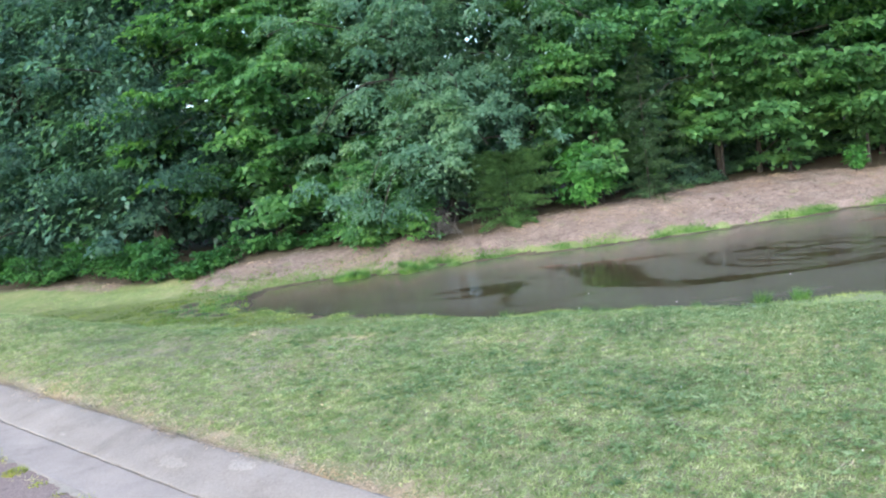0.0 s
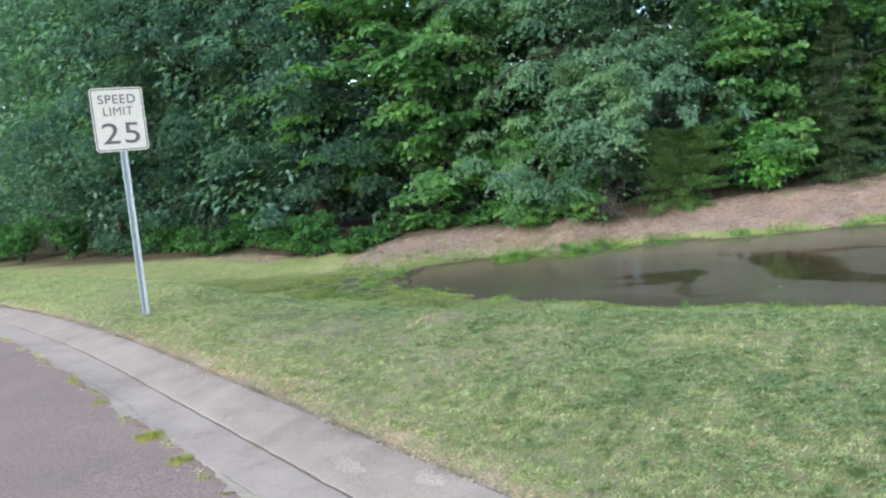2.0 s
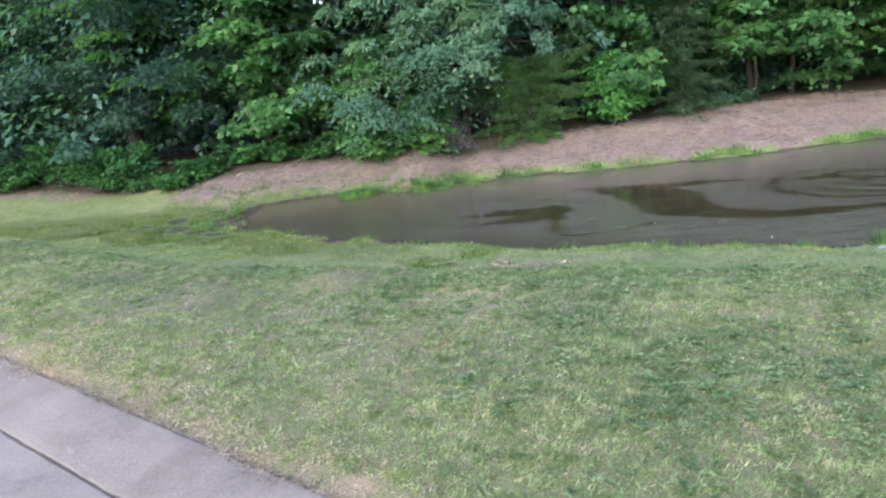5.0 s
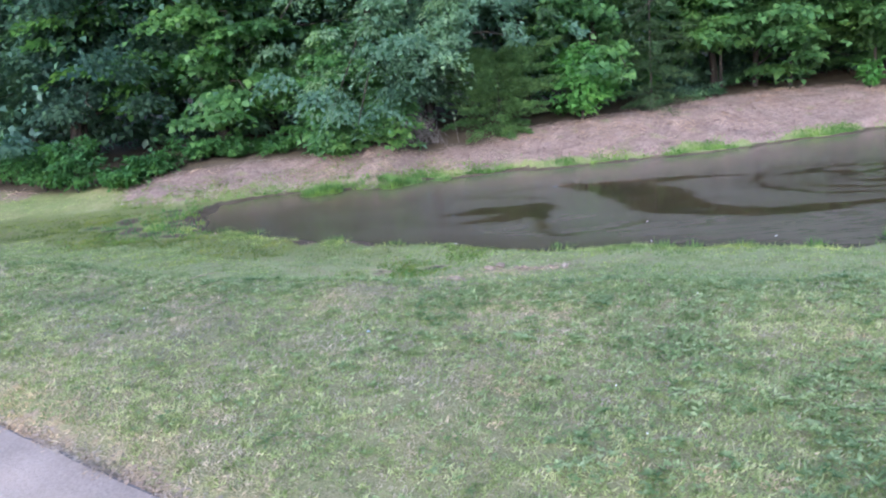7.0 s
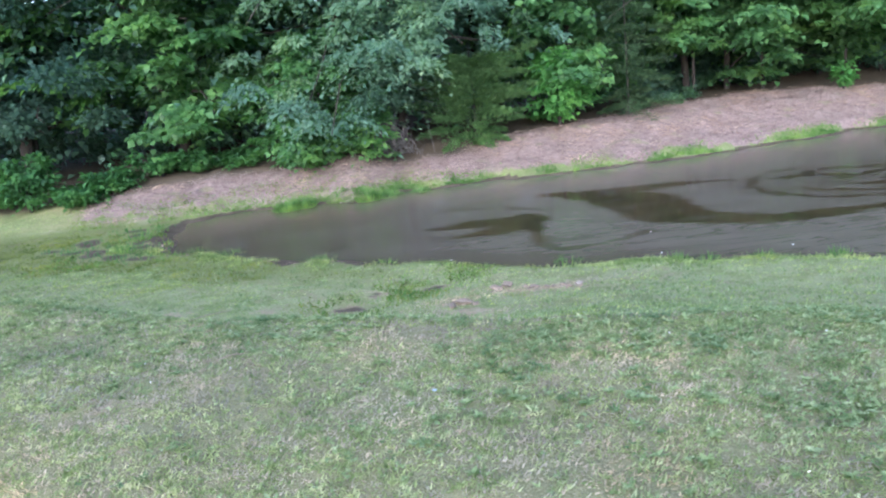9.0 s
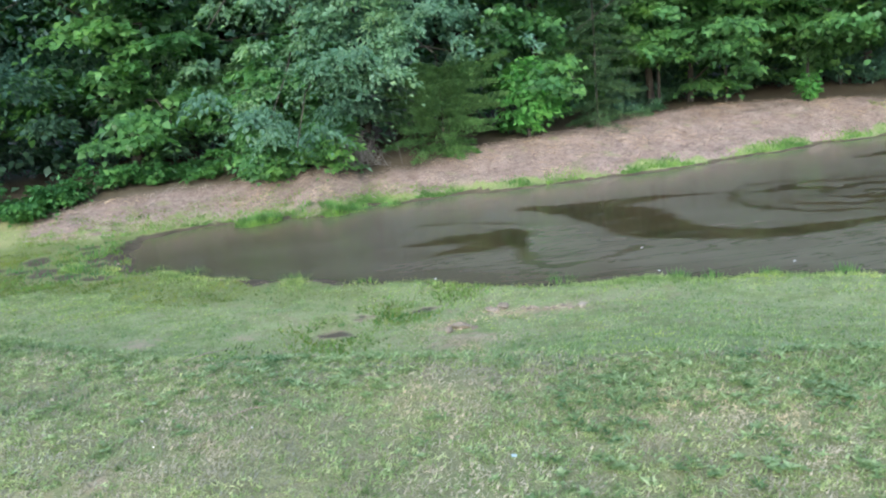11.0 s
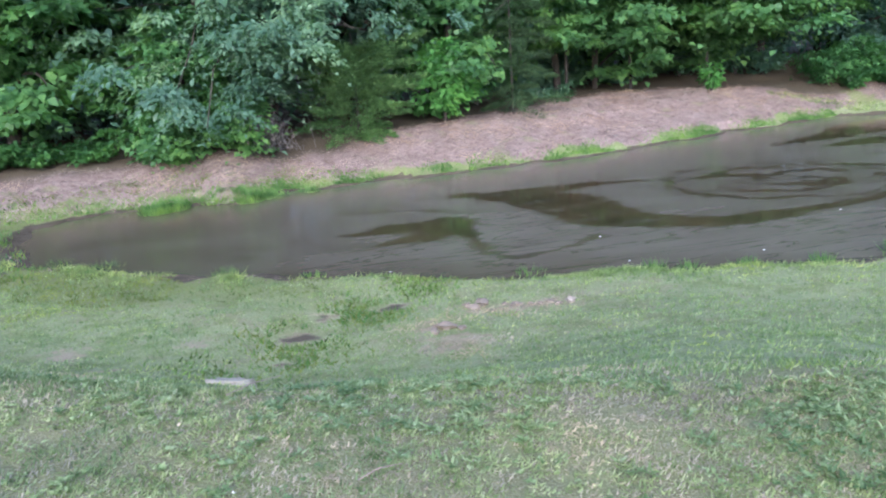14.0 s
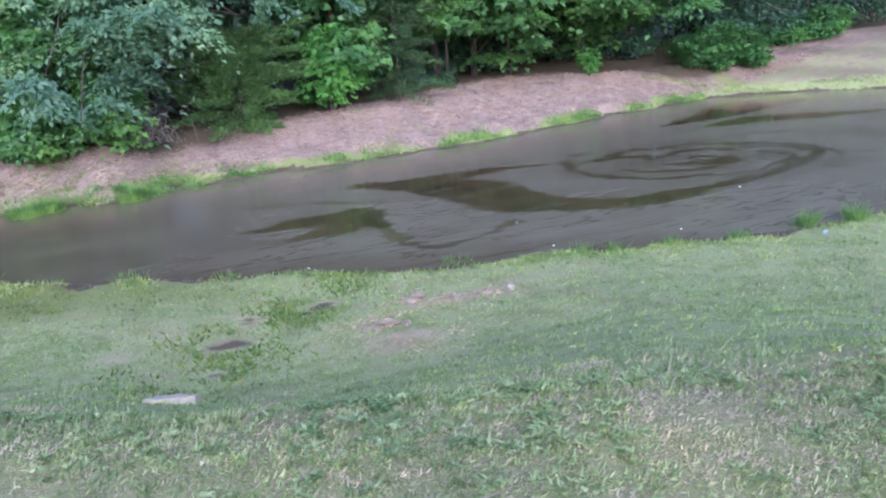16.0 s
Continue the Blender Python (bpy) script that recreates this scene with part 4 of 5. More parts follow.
build_tree("mulberry_sapling", "bright green broad-leaved sapling", 2.35, 26.5, 1.9, 0.85, M_BRIGHT, 41, leaf=0.15, low=0.2, limbs=16, sprays=5, per=30, trunk=0.03, ratio=0.8, spray_r=0.3, flat=0.3, droop=0.3)
build_shrub("sapling", "small leafy sapling standing on straw bank", 10.9, 28.2, 0.9, 0.28, M_BRIGHT, 42, 260, 0.15, 0.8)

# the wood behind: ranks of tall dark trees
rng = np.random.default_rng(77)
back = []
for row, (dy, step) in enumerate(((3.6, 3.8), (7.5, 4.8), (13.0, 6.4))):
    for x in np.arange(-34 - 4 * row, 36 + 6 * row, step):
        bx = float(x + rng.uniform(-1.2, 1.2))
        back.append((bx, float(woods_edge(bx) + dy + rng.uniform(-1.0, 1.0)), row))
back += [(-3.9, 30.6, 0), (-5.6, 31.2, 0), (0.6, 30.4, 0), (6.4, 33.6, 0), (7.4, 36.8, 1), (9.3, 35.6, 1), (10.9, 39.5, 1), (8.6, 40.5, 1), (12.2, 36.4, 1)]
height_of = [12.5 + 1.5 * row + float(rng.uniform(-1.5, 1.5)) for bx, by, row in back] + [14.0, 14.6, 13.4, 14.2, 13.6, 14.8, 15.0]
back += [(-19.5, 35.5, 1), (-23.0, 36.0, 1), (-14.8, 33.5, 1), (-1.7, 36.0, 1), (17.5, 34.0, 1), (19.0, 38.0, 1), (-28.5, 37.0, 1)]
for n, (bx, by, row) in enumerate(back):
    build_tree("woodland_tree", "tall shaded broadleaf tree inside the wood", bx, by, height_of[n], 3.3 + 0.5 * row, M_BACK, 200 + n, leaf=0.28 + 0.09 * row, low=0.16 if row == 0 and 4 < bx < 15 else 0.06 if row < 2 else 0.02, limbs=24, sprays=6, per=18 if row < 2 else 10, trunk=0.09, spray_r=1.15, flat=0.5, limb_parts=False)

# an added backdrop that puts a hazy tone into the wood's dark gaps
rng_far = np.random.default_rng(90)
far_x, far_s = np.linspace(-190, 190, 160), np.linspace(0, 1, 26)
FX, FS = np.meshgrid(far_x, far_s)
crest = 13.0 + 1.6 * np.sin(0.11 * FX) + 1.2 * np.sin(0.31 * FX + 1) + 0.8 * np.sin(0.83 * FX)
FY = 118 - 0.0011 * FX**2 + 9 * FS**2 + rng_far.normal(0, 0.9, FX.shape)
FZ = np.where(FS > 0, FS * crest + rng_far.normal(0, 0.55, FX.shape), -0.5) + 0.5
far_i = np.arange(FX.size).reshape(FX.shape)
far_f = np.stack([far_i[:-1, :-1], far_i[:-1, 1:], far_i[1:, 1:], far_i[1:, :-1]], -1).reshape(-1, 4)
tagged(link_mesh("backdrop", np.stack([FX, FY, FZ], -1).reshape(-1, 3).tolist(), far_f.tolist(), M_FAR), "hazy blue-green backdrop added to lighten gaps between the trees", "woods", kind="structure")

# undergrowth along the foot of the wood
spots = [(-7.9, 24.5, 0.6, 0.6), (-6.9, 24.7, 0.5, 0.55), (-5.7, 24.9, 0.45, 0.5), (-9.7, 23.8, 0.9, 0.8), (-8.8, 24.2, 0.6, 0.6), (-10.8, 24.4, 1.2, 0.9), (-12.2, 25.3, 1.2, 1.0), (-13.8, 26.6, 1.4, 1.1), (-7.2, 25.6, 0.45, 0.5), (-5.9, 26.2, 0.5, 0.6), (-16.0, 27.4, 1.4, 1.2), (-18.4, 28.2, 1.6, 1.3), (-20.8, 28.8, 1.6, 1.3),
         (15.2, 27.8, 1.0, 0.8), (15.9, 28.4, 1.4, 1.0), (17.2, 29.2, 1.2, 1.0), (19.0, 29.2, 1.2, 1.1), (-23.5, 29.0, 1.8, 1.4), (-26.0, 29.0, 2.2, 1.6), (-28.5, 30.0, 2.4, 1.8), (-31.5, 31, 2.6, 2.0), (15.3, 27.0, 0.45, 0.5), (16.3, 26.7, 0.6, 0.6), (16.1, 27.9, 1.2, 0.9), (15.9, 27.2, 0.45, 0.55), (16.8, 27.0, 0.8, 0.8), (18.4, 27.5, 0.9, 0.9), (20.2, 27.9, 0.9, 0.9), (20.8, 28.8, 1.4, 1.2),
         (6.6, 32.6, 1.4, 1.3), (9.2, 33.4, 1.6, 1.4), (11.6, 33.2, 1.5, 1.4), (4.6, 31.0, 1.5, 1.2), (14.4, 33.0, 1.6, 1.4), (6.4, 29.6, 0.3, 0.8), (-7.4, 30.2, 1.8, 1.4), (-5.2, 29.6, 1.5, 1.3), (-9.6, 29.8, 1.8, 1.4), (8.2, 34.5, 2.0, 1.5), (10.4, 34.8, 2.0, 1.5), (6.0, 34.4, 2.0, 1.5), (12.8, 34.2, 1.9, 1.5), (13.6, 31.2, 1.3, 1.1), (14.6, 30.2, 1.2, 1.0), (12.6, 32.0, 1.3, 1.2), (10.2, 32.6, 1.2, 1.2), (7.8, 32.4, 1.2, 1.1), (-13.0, 31.0, 2.2, 1.5), (-11.0, 32.0, 2.2, 1.5), (-15.5, 32.0, 2.3, 1.6), (-9.0, 33.0, 2.2, 1.5)]
for n, (sx, sy, h, r) in enumerate(spots):
    build_shrub("shrub", "low leafy undergrowth at the wood's foot", sx + float(rng.uniform(-0.3, 0.3)), sy + float(rng.uniform(0.0, 0.7)), h * float(rng.uniform(0.45, 1.25)), r * float(rng.uniform(0.6, 1.15)), (M_BACK if sy > 29.0 else M_SHRUB if n % 4 or sx > -12 else M_OAK), 500 + n, int(1900 * r), 0.13, 0.7)


# a heap of dead twigs under the elm
def brush_pile(x, y, seed):
    rng = np.random.default_rng(seed)
    z = gz(x, y)
    heap = tagged(empty("brush_pile", x, y, z), "heap of bare grey dead twigs on straw", "brush pile")
    for n in range(260):
        bm = bmesh.new()
        a = rng.uniform(0, 2 * np.pi)
        s = rng.normal(0, 0.3, 3) * np.array([1, 0.6, 0])
        s[2] = rng.uniform(0, 0.7) * max(0.0, 1 - np.hypot(s[0], s[1]) / 0.7)
        out, h = rng.uniform(0.1, 0.45), rng.uniform(0.0, 0.75)
        e = s + np.array([math.cos(a) * out, math.sin(a) * out * 0.7, h])
        m = (s + e) / 2 + rng.normal(0, 0.08, 3) + np.array([0, 0, 0.08])
        tube(bm, [s, m, e], [0.007, 0.005, 0.002], 3)
        part("twig", bm, M_TWIG, heap)
    return heap


brush_pile(-2.2, 25.15, 61)


# ---- speed sign ----
def rounded_plate(w, h, r, depth):
    bm = bmesh.new()
    ring = []
    for cx, cz, a0 in ((w / 2 - r, h / 2 - r, 0), (-w / 2 + r, h / 2 - r, 90), (-w / 2 + r, -h / 2 + r, 180), (w / 2 - r, -h / 2 + r, 270)):
        for k in range(6):
            a = radians(a0 + k * 18)
            ring.append((cx + r * math.cos(a), cz + r * math.sin(a)))
    front = [bm.verts.new((x, 0, z)) for x, z in ring]
    rear = [bm.verts.new((x, depth, z)) for x, z in ring]
    bm.faces.new(front[::-1])
    bm.faces.new(rear)
    n = len(ring)
    for i in range(n):
        bm.faces.new((front[i], front[(i + 1) % n], rear[(i + 1) % n], rear[i]))
    bmesh.ops.recalc_face_normals(bm, faces=bm.faces)
    return bm


def rounded_border(w, h, r, band):
    bm = bmesh.new()

    def ring(w, h, r):
        out = []
        for cx, cz, a0 in ((w / 2 - r, h / 2 - r, 0), (-w / 2 + r, h / 2 - r, 90), (-w / 2 + r, -h / 2 + r, 180), (w / 2 - r, -h / 2 + r, 270)):
            for k in range(6):
                a = radians(a0 + k * 18)
                out.append(bm.verts.new((cx + r * math.cos(a), 0, cz + r * math.sin(a))))
        return out

    a, b = ring(w, h, r), ring(w - 2 * band, h - 2 * band, r - band * 0.6)
    for i in range(len(a)):
        j = (i + 1) % len(a)
        bm.faces.new((a[i], a[j], b[j], b[i]))
    return bm


def lettering(text, size, width, cx, cz, parent, heavy=0.0):
    cu = bpy.data.curves.new("lettering", "FONT")
    cu.body, cu.size, cu.align_x, cu.align_y = text, size, "CENTER", "CENTER"
    cu.extrude, cu.offset, cu.space_character = 0.0006, heavy, 1.1
    tmp = new("lettering", cu)
    bpy.context.view_layer.update()
    me = bpy.data.meshes.new_from_object(tmp)
    bpy.data.objects.remove(tmp)
    xs = [v.co.x for v in me.vertices]
    fit_x = width / (max(xs) - min(xs))
    mid_x = (max(xs) + min(xs)) / 2
    ys = [v.co.y for v in me.vertices]
    mid_y = (max(ys) + min(ys)) / 2
    for v in me.vertices:
        v.co = Vector(((v.co.x - mid_x) * fit_x + cx, -0.0012 - v.co.z, v.co.y - mid_y + cz))
    me.materials.clear()
    me.materials.append(M_BLACK)
    ob = new("lettering", me)
    ob.parent = parent
    return ob


def speed_sign(x, y, facing):
    z = gz(x, y)
    sign = tagged(empty("speed_limit_sign", x, y, z), "white speed limit 25 sign on galvanised steel post", "road sign")
    sign.rotation_euler = (0, radians(0.8), radians(facing))
    # flanged channel post
    bm = bmesh.new()
    prof = [(-0.043, 0.0), (-0.026, 0.0), (-0.016, 0.030), (0.016, 0.030), (0.026, 0.0), (0.043, 0.0), (0.043, 0.005), (0.029, 0.005), (0.019, 0.035), (-0.019, 0.035), (-0.029, 0.005), (-0.043, 0.005)]
    lo = [bm.verts.new((px, py, -0.2)) for px, py in prof]
    hi = [bm.verts.new((px, py, 2.72)) for px, py in prof]
    for i in range(len(prof)):
        j = (i + 1) % len(prof)
        bm.faces.new((lo[i], lo[j], hi[j], hi[i]))
    bm.faces.new(hi)
    bmesh.ops.recalc_face_normals(bm, faces=bm.faces)
    part("post", bm, M_STEEL, sign, "galvanised steel channel post")
    bm = rounded_plate(0.61, 0.762, 0.045, 0.003)
    plate = part("plate", bm, M_SIGN, sign, "white reflective plate with rounded corners")
    plate.location = (0, -0.006, 2.415)
    border = part("border", rounded_border(0.585, 0.737, 0.035, 0.012), M_BLACK, plate)
    border.location = (0, -0.0012, 0)
    lettering("SPEED", 0.15, 0.43, 0.0, 0.245, plate, 0.001)
    lettering("LIMIT", 0.15, 0.34, 0.0, 0.1, plate)
    lettering("25", 0.36, 0.43, 0.0, -0.165, plate, 0.001)
    for bz in (0.31, -0.31):
        bm = bmesh.new()
        bmesh.ops.create_cone(bm, cap_ends=True, segments=8, radius1=0.009, radius2=0.007, depth=0.008)
        bolt = part("bolt", bm, M_STEEL, plate)
        bolt.location, bolt.rotation_euler = (0, -0.004, bz), (radians(90), 0, 0)
    return sign


speed_sign(-6.30, 10.0, 44)


# ---- grass ----
def blades(name, label, pts, height, width, material, seed, lean=0.6):
    """Upright bent blades as one mesh: each a folded kite rooted in the ground."""
    rng = np.random.default_rng(seed)
    m = len(pts)
    z = surface_z(pts[:, 0], pts[:, 1])
    c = np.stack([pts[:, 0], pts[:, 1], z - 0.004], -1)
    a = rng.uniform(0, 2 * np.pi, m)
    tilt = np.abs(rng.normal(0, lean, m)) + 0.45 * lean
    head = unit(np.stack([np.cos(a) * tilt, np.sin(a) * tilt, np.ones(m)], -1))
    nrm = np.stack([np.cos(a + 0.4), np.sin(a + 0.4), np.full(m, 0.3)], -1)
    h = height * rng.uniform(0.5, 1.4, m)
    ob = quads_mesh(name, leaves(c, head, nrm, h, width * rng.uniform(0.7, 1.3, m), 0.15, 0.2), material)
    return tagged(ob, label, "grass", kind="stuff")


rng = np.random.default_rng(5)


def scatter(u0, u1, v0, v1, n):
    u, v = rng.uniform(u0, u1, n), rng.uniform(v0, v1, n)
    x, y = to_xy(u, v)
    return np.stack([x, y], -1)


def tufted(pts, centres, sigma, seed):
    """Draws a scatter together into small tufts."""
    r = np.random.default_rng(seed)
    k = r.integers(0, len(centres), len(pts))
    return centres[k] + r.normal(0, sigma, (len(pts), 2)) * r.uniform(0.5, 1.5, (len(pts), 1))


def clumpy(pts, keep=0.75, scale=0.9):
    """Thins a scatter by drifting patches."""
    x, y = pts[:, 0], pts[:, 1]
    p = 0.5 + 0.25 * np.sin(2.1 * x * scale + 1.3 * y * scale) + 0.25 * np.sin(3.3 * y * scale - 1.9 * x * scale + 2)
    p = p + 0.3 * np.sin(7.3 * x + 2 * y) * np.sin(6.1 * y - x)
    m = masks(x, y)
    # thinner where the lawn runs on past the open side of the walk
    side = x - 1.4 - 0.42 * y + 0.3 * np.sin(2.7 * x + 1.9 * y)
    thin = 0.12 + 0.88 * smooth(side, 2.4, 0.0) * smooth(y, 1.6, 2.4)
    ok = rng.uniform(0, 1, len(pts)) < thin * np.clip(keep * (0.45 + 0.8 * p), 0, 1)
    ok &= (m["soil"] + rng.normal(0, 0.12, len(pts)) < 0.42) & (m["mud"] < 0.5) & (ruts(x, y) < 0.2)
    # thin and broken on the wet edge off the pond's tip
    ok &= pond(x, y) < -0.05 - 0.4 * smooth(x, 0.5, -2.5) * (y < far_shore(x) - 1.0) * (0.5 + 0.5 * np.sin(4.3 * x + 2 * np.sin(1.9 * x)))
    return pts[ok]


def on_brow(pts, lo=0.0):
    """Keeps what grows on the upper lawn, this side of the brow."""
    u, v = to_uv(pts[:, 0], pts[:, 1])
    return pts[v < brow(u) + 0.12 + 0.12 * np.sin(1.7 * u) + lo]


def drought(x, y):
    """How parched the lawn is: patches of a stride, of a hand and of a finger, worse by the kerb."""
    u, v = to_uv(x, y)
    d = 0.1 * np.sin(1.9 * x + 0.7 * y + 1) * np.sin(1.3 * y - 0.8 * x) + 0.14 * np.sin(5.7 * x - 2.9 * y) * np.sin(4.9 * y + 1.7 * x + 2) + 0.3 * np.sin(17 * x + 7 * y) * np.sin(15 * y - 6 * x + 1) + 0.3 * np.sin(31 * x - 9 * y + 2 * np.sin(5 * y)) * np.sin(27 * y + 8 * x)
    d = d + 0.32 * smooth(u, 0.8, 2.4) * smooth(v, 2.6, 1.1) + 0.45 * smooth(v, 0.45, 0.08) - 0.1 * smooth(u, 0.5, -3) - 0.12
    for cx, cy, r in ((-2.0, 8.6, 0.4), (-1.35, 6.85, 0.3), (-2.9, 8.1, 0.3), (-2.2, 7.6, 0.25), (-1.25, 7.7, 0.22), (-1.4, 8.8, 0.25), (-0.9, 7.75, 0.2), (0.6, 6.9, 0.3), (-3.4, 8.0, 0.3)):
        d = d + 0.38 * np.exp(-((x - cx) ** 2 + (y - cy) ** 2) / r**2)
    d = d + 0.7 * np.exp(-(((x + 1.95) / 0.24) ** 2) - ((y - 8.6) / 0.3) ** 2)
    return d


def tufts(centres, count, sigma, seed):
    """Blade roots gathered round each centre."""
    r = np.random.default_rng(seed)
    k = np.repeat(np.arange(len(centres)), count)
    return centres[k] + r.normal(0, 1, (len(k), 2)) * (sigma * r.uniform(0.6, 1.6, len(centres)))[k][:, None]




def soil_crumbs(n, seed):
    """Dry crumbs and thatch spilt over the kerb's back edge."""
    rng = np.random.default_rng(seed)
    u = rng.uniform(-3.5, 13.0, n)
    wide = 0.4 + 0.35 * np.sin(1.7 * u + 0.6) + 0.3 * np.sin(4.9 * u) + 0.2 * np.sin(13.0 * u + 2)
    v = 0.055 - 0.085 * np.clip(wide, 0.15, 1.4) * (0.35 + 0.65 * smooth(u, 0.2, 1.4)) * np.abs(rng.normal(0, 0.6, n)) + np.abs(rng.normal(0, 0.045, n)) * (rng.uniform(0, 1, n) < 0.6)
    x, y = to_xy(u, v)
    z = np.maximum(np.interp(v, [-0.12, -0.04, 0.03, 0.045, 0.05], [0.054, 0.07, 0.08, 0.08, 0.0]), surface_z(x, y)) + rng.uniform(0.002, 0.008, n)
    a = rng.uniform(0, 2 * np.pi, n)
    size = rng.uniform(0.008, 0.028, n)
    nrm = unit(np.array([0, 0, 1.0]) + rng.normal(0, 0.15, (n, 3)))
    L = leaves(np.stack([x, y, z], -1), np.stack([np.cos(a), np.sin(a), np.zeros(n)], -1), nrm, size, size * rng.uniform(0.3, 0.8, n), 0.15)
    return tagged(quads_mesh("soil_crumbs", L, M_CRUMB), "dry tan earth crumbs spilt over the kerb's back", "soil", kind="stuff")


soil_crumbs(11000, 48)
thatch_u = rng.uniform(-3.5, 12.0, 7000)
thatch_v = 0.03 + np.abs(rng.normal(0, 0.07, 7000))
blades("dry_grass", "bleached thatch lying along the kerb", np.stack(to_xy(thatch_u, thatch_v), -1), 0.03, 0.006, M_DRY, 47, 2.0)
roots = on_brow(clumpy(scatter(-4.5, 9.0, 0.03, 4.9, 60000), 1.5))
roots = roots[rng.uniform(0, 1, len(roots)) < 0.35 + 0.65 * smooth(to_uv(roots[:, 0], roots[:, 1])[0], 9.0, 5.5)]
parched = drought(roots[:, 0], roots[:, 1]) + rng.normal(0, 0.34, len(roots))
blades("grass", "short mown lawn grass in fresh green tufts", tufts(roots[parched < 0.1], 11, 0.016, 21), 0.028, 0.0072, M_GRASS, 1, 1.15)
blades("grass", "thin mown grass between the tufts", tufts(roots[(parched >= 0.1) & (parched < 0.42)], 9, 0.018, 22), 0.024, 0.0064, M_GRASS, 31, 1.25)
blades("dry_grass", "bleached dry grass standing in worn patches", tufts(roots[parched >= 0.22], 8, 0.017, 23), 0.024, 0.0055, M_DRY, 11, 1.3)
dry = on_brow(clumpy(scatter(-4.5, 8.6, 0.03, 4.8, 60000), 0.9))
dry = dry[drought(dry[:, 0], dry[:, 1]) + rng.normal(0, 0.2, len(dry)) > 0.2]
blades("dry_grass", "bleached dry clippings lying among the green", dry, 0.028, 0.005, M_DRY, 12, 2.4)
mid = clumpy(scatter(-8, 17, 2.2, 9.5, 30000), 1.2)
mid = mid[to_uv(mid[:, 0], mid[:, 1])[1] > brow(to_uv(mid[:, 0], mid[:, 1])[0]) - 0.25]
wet = masks(mid[:, 0], mid[:, 1])["marsh"] > 0.5
blades("grass", "olive rough grass on the low ground below the brow", tufts(mid[wet], 4, 0.03, 29), 0.036, 0.010, M_FLAT, 35, 0.9)
mid = mid[~wet]
blades("grass", "mown grass down the slope to the pond", tufts(mid[::2], 4, 0.03, 27), 0.03, 0.010, M_GRASS, 2, 1.0)
blades("grass", "fresher green grass on the lower slope", tufts(mid[1::2], 4, 0.03, 28), 0.032, 0.010, M_SEDGE, 22, 0.9)
verge = on_brow(clumpy(scatter(-12, -4.2, 0.05, 5.3, 46000), 0.9))
blades("grass", "mown lawn grass further along the kerb", verge, 0.034, 0.011, M_GRASS, 33, 0.9)
slope = clumpy(tufted(np.zeros((40000, 2)), scatter(-5, 14, 2.6, 9.3, 2600), 0.07, 23), 0.9)
blades("grass_clumps", "darker clumps of longer grass on the slope", slope, 0.05, 0.008, M_CLOVER, 24, 0.9)
edge = on_brow(clumpy(scatter(6.0, 22, 0.05, 3.2, 60000), 0.9))
blades("grass", "mown roadside grass round the sign", edge, 0.034, 0.010, M_GRASS, 3, 0.8)
sere_u = rng.uniform(2.0, 9.5, 15000)
sere = np.stack(to_xy(sere_u, brow(sere_u) + rng.uniform(-0.25, 1.1, len(sere_u))), -1)
sere = sere[np.sin(3.1 * sere[:, 0] + 1.0) + np.sin(4.7 * sere[:, 1]) + rng.normal(0, 0.8, len(sere)) > -0.2]
blades("dry_grass", "pale sere grass over the lawn's brow", sere, 0.03, 0.007, M_DRY, 37, 1.2)
rim_u = rng.uniform(5.2, 13, 12000)
rim = np.stack(to_xy(rim_u, brow(rim_u) + 0.02 + rng.normal(0, 0.09, len(rim_u))), -1)
blades("grass", "pale longer grass along the lawn's brow", rim, 0.036, 0.009, M_GRASS, 36, 0.6)
low = np.stack([rng.uniform(-15, -4, 46000), rng.uniform(15.5, 25, 46000)], -1)
low = low[(low[:, 1] < far_shore(low[:, 0]) - 0.6) | (rng.uniform(0, 1, len(low)) < 0.3)]
low = clumpy(low[(low[:, 1] < woods_edge(low[:, 0]) - 0.3) & (masks(low[:, 0], low[:, 1])["straw"] < 0.5)], 0.9)
slopeside = masks(low[:, 0], low[:, 1])["marsh"] < 0.5
blades("grass", "grey-green grass on the low ground above the flat", low[slopeside], 0.045, 0.013, M_SEDGE, 45, 1.1)
low = low[~slopeside]
blades("grass", "rough grass on the flat by the pond's tip", low[::3], 0.05, 0.014, M_FLAT, 4, 1.2)
blades("grass", "darker rank grass on the flat by the pond's tip", low[np.arange(len(low)) % 3 > 0], 0.05, 0.016, M_FLAT, 34, 1.0)


def clover(pts, seed):
    """Low three-leaved clover in patches among the grass."""
    rng = np.random.default_rng(seed)
    m = len(pts)
    z = surface_z(pts[:, 0], pts[:, 1]) + rng.uniform(0.02, 0.036, m)
    c = np.repeat(np.stack([pts[:, 0], pts[:, 1], z], -1), 3, 0)
    a = np.repeat(rng.uniform(0, 2 * np.pi, m), 3) + np.tile([0, 2.1, 4.2], m)
    head = np.stack([np.cos(a), np.sin(a), rng.normal(0.15, 0.25, 3 * m)], -1)
    s = np.repeat(rng.uniform(0.008, 0.017, m), 3)
    nrm = unit(np.array([0, 0, 1.0]) + rng.normal(0, 0.25, (3 * m, 3)))
    return tagged(quads_mesh("clover", leaves(c, head, nrm, s, s * 0.9, 0.1), M_CLOVER), "patches of low clover in the lawn", "clover", kind="stuff")


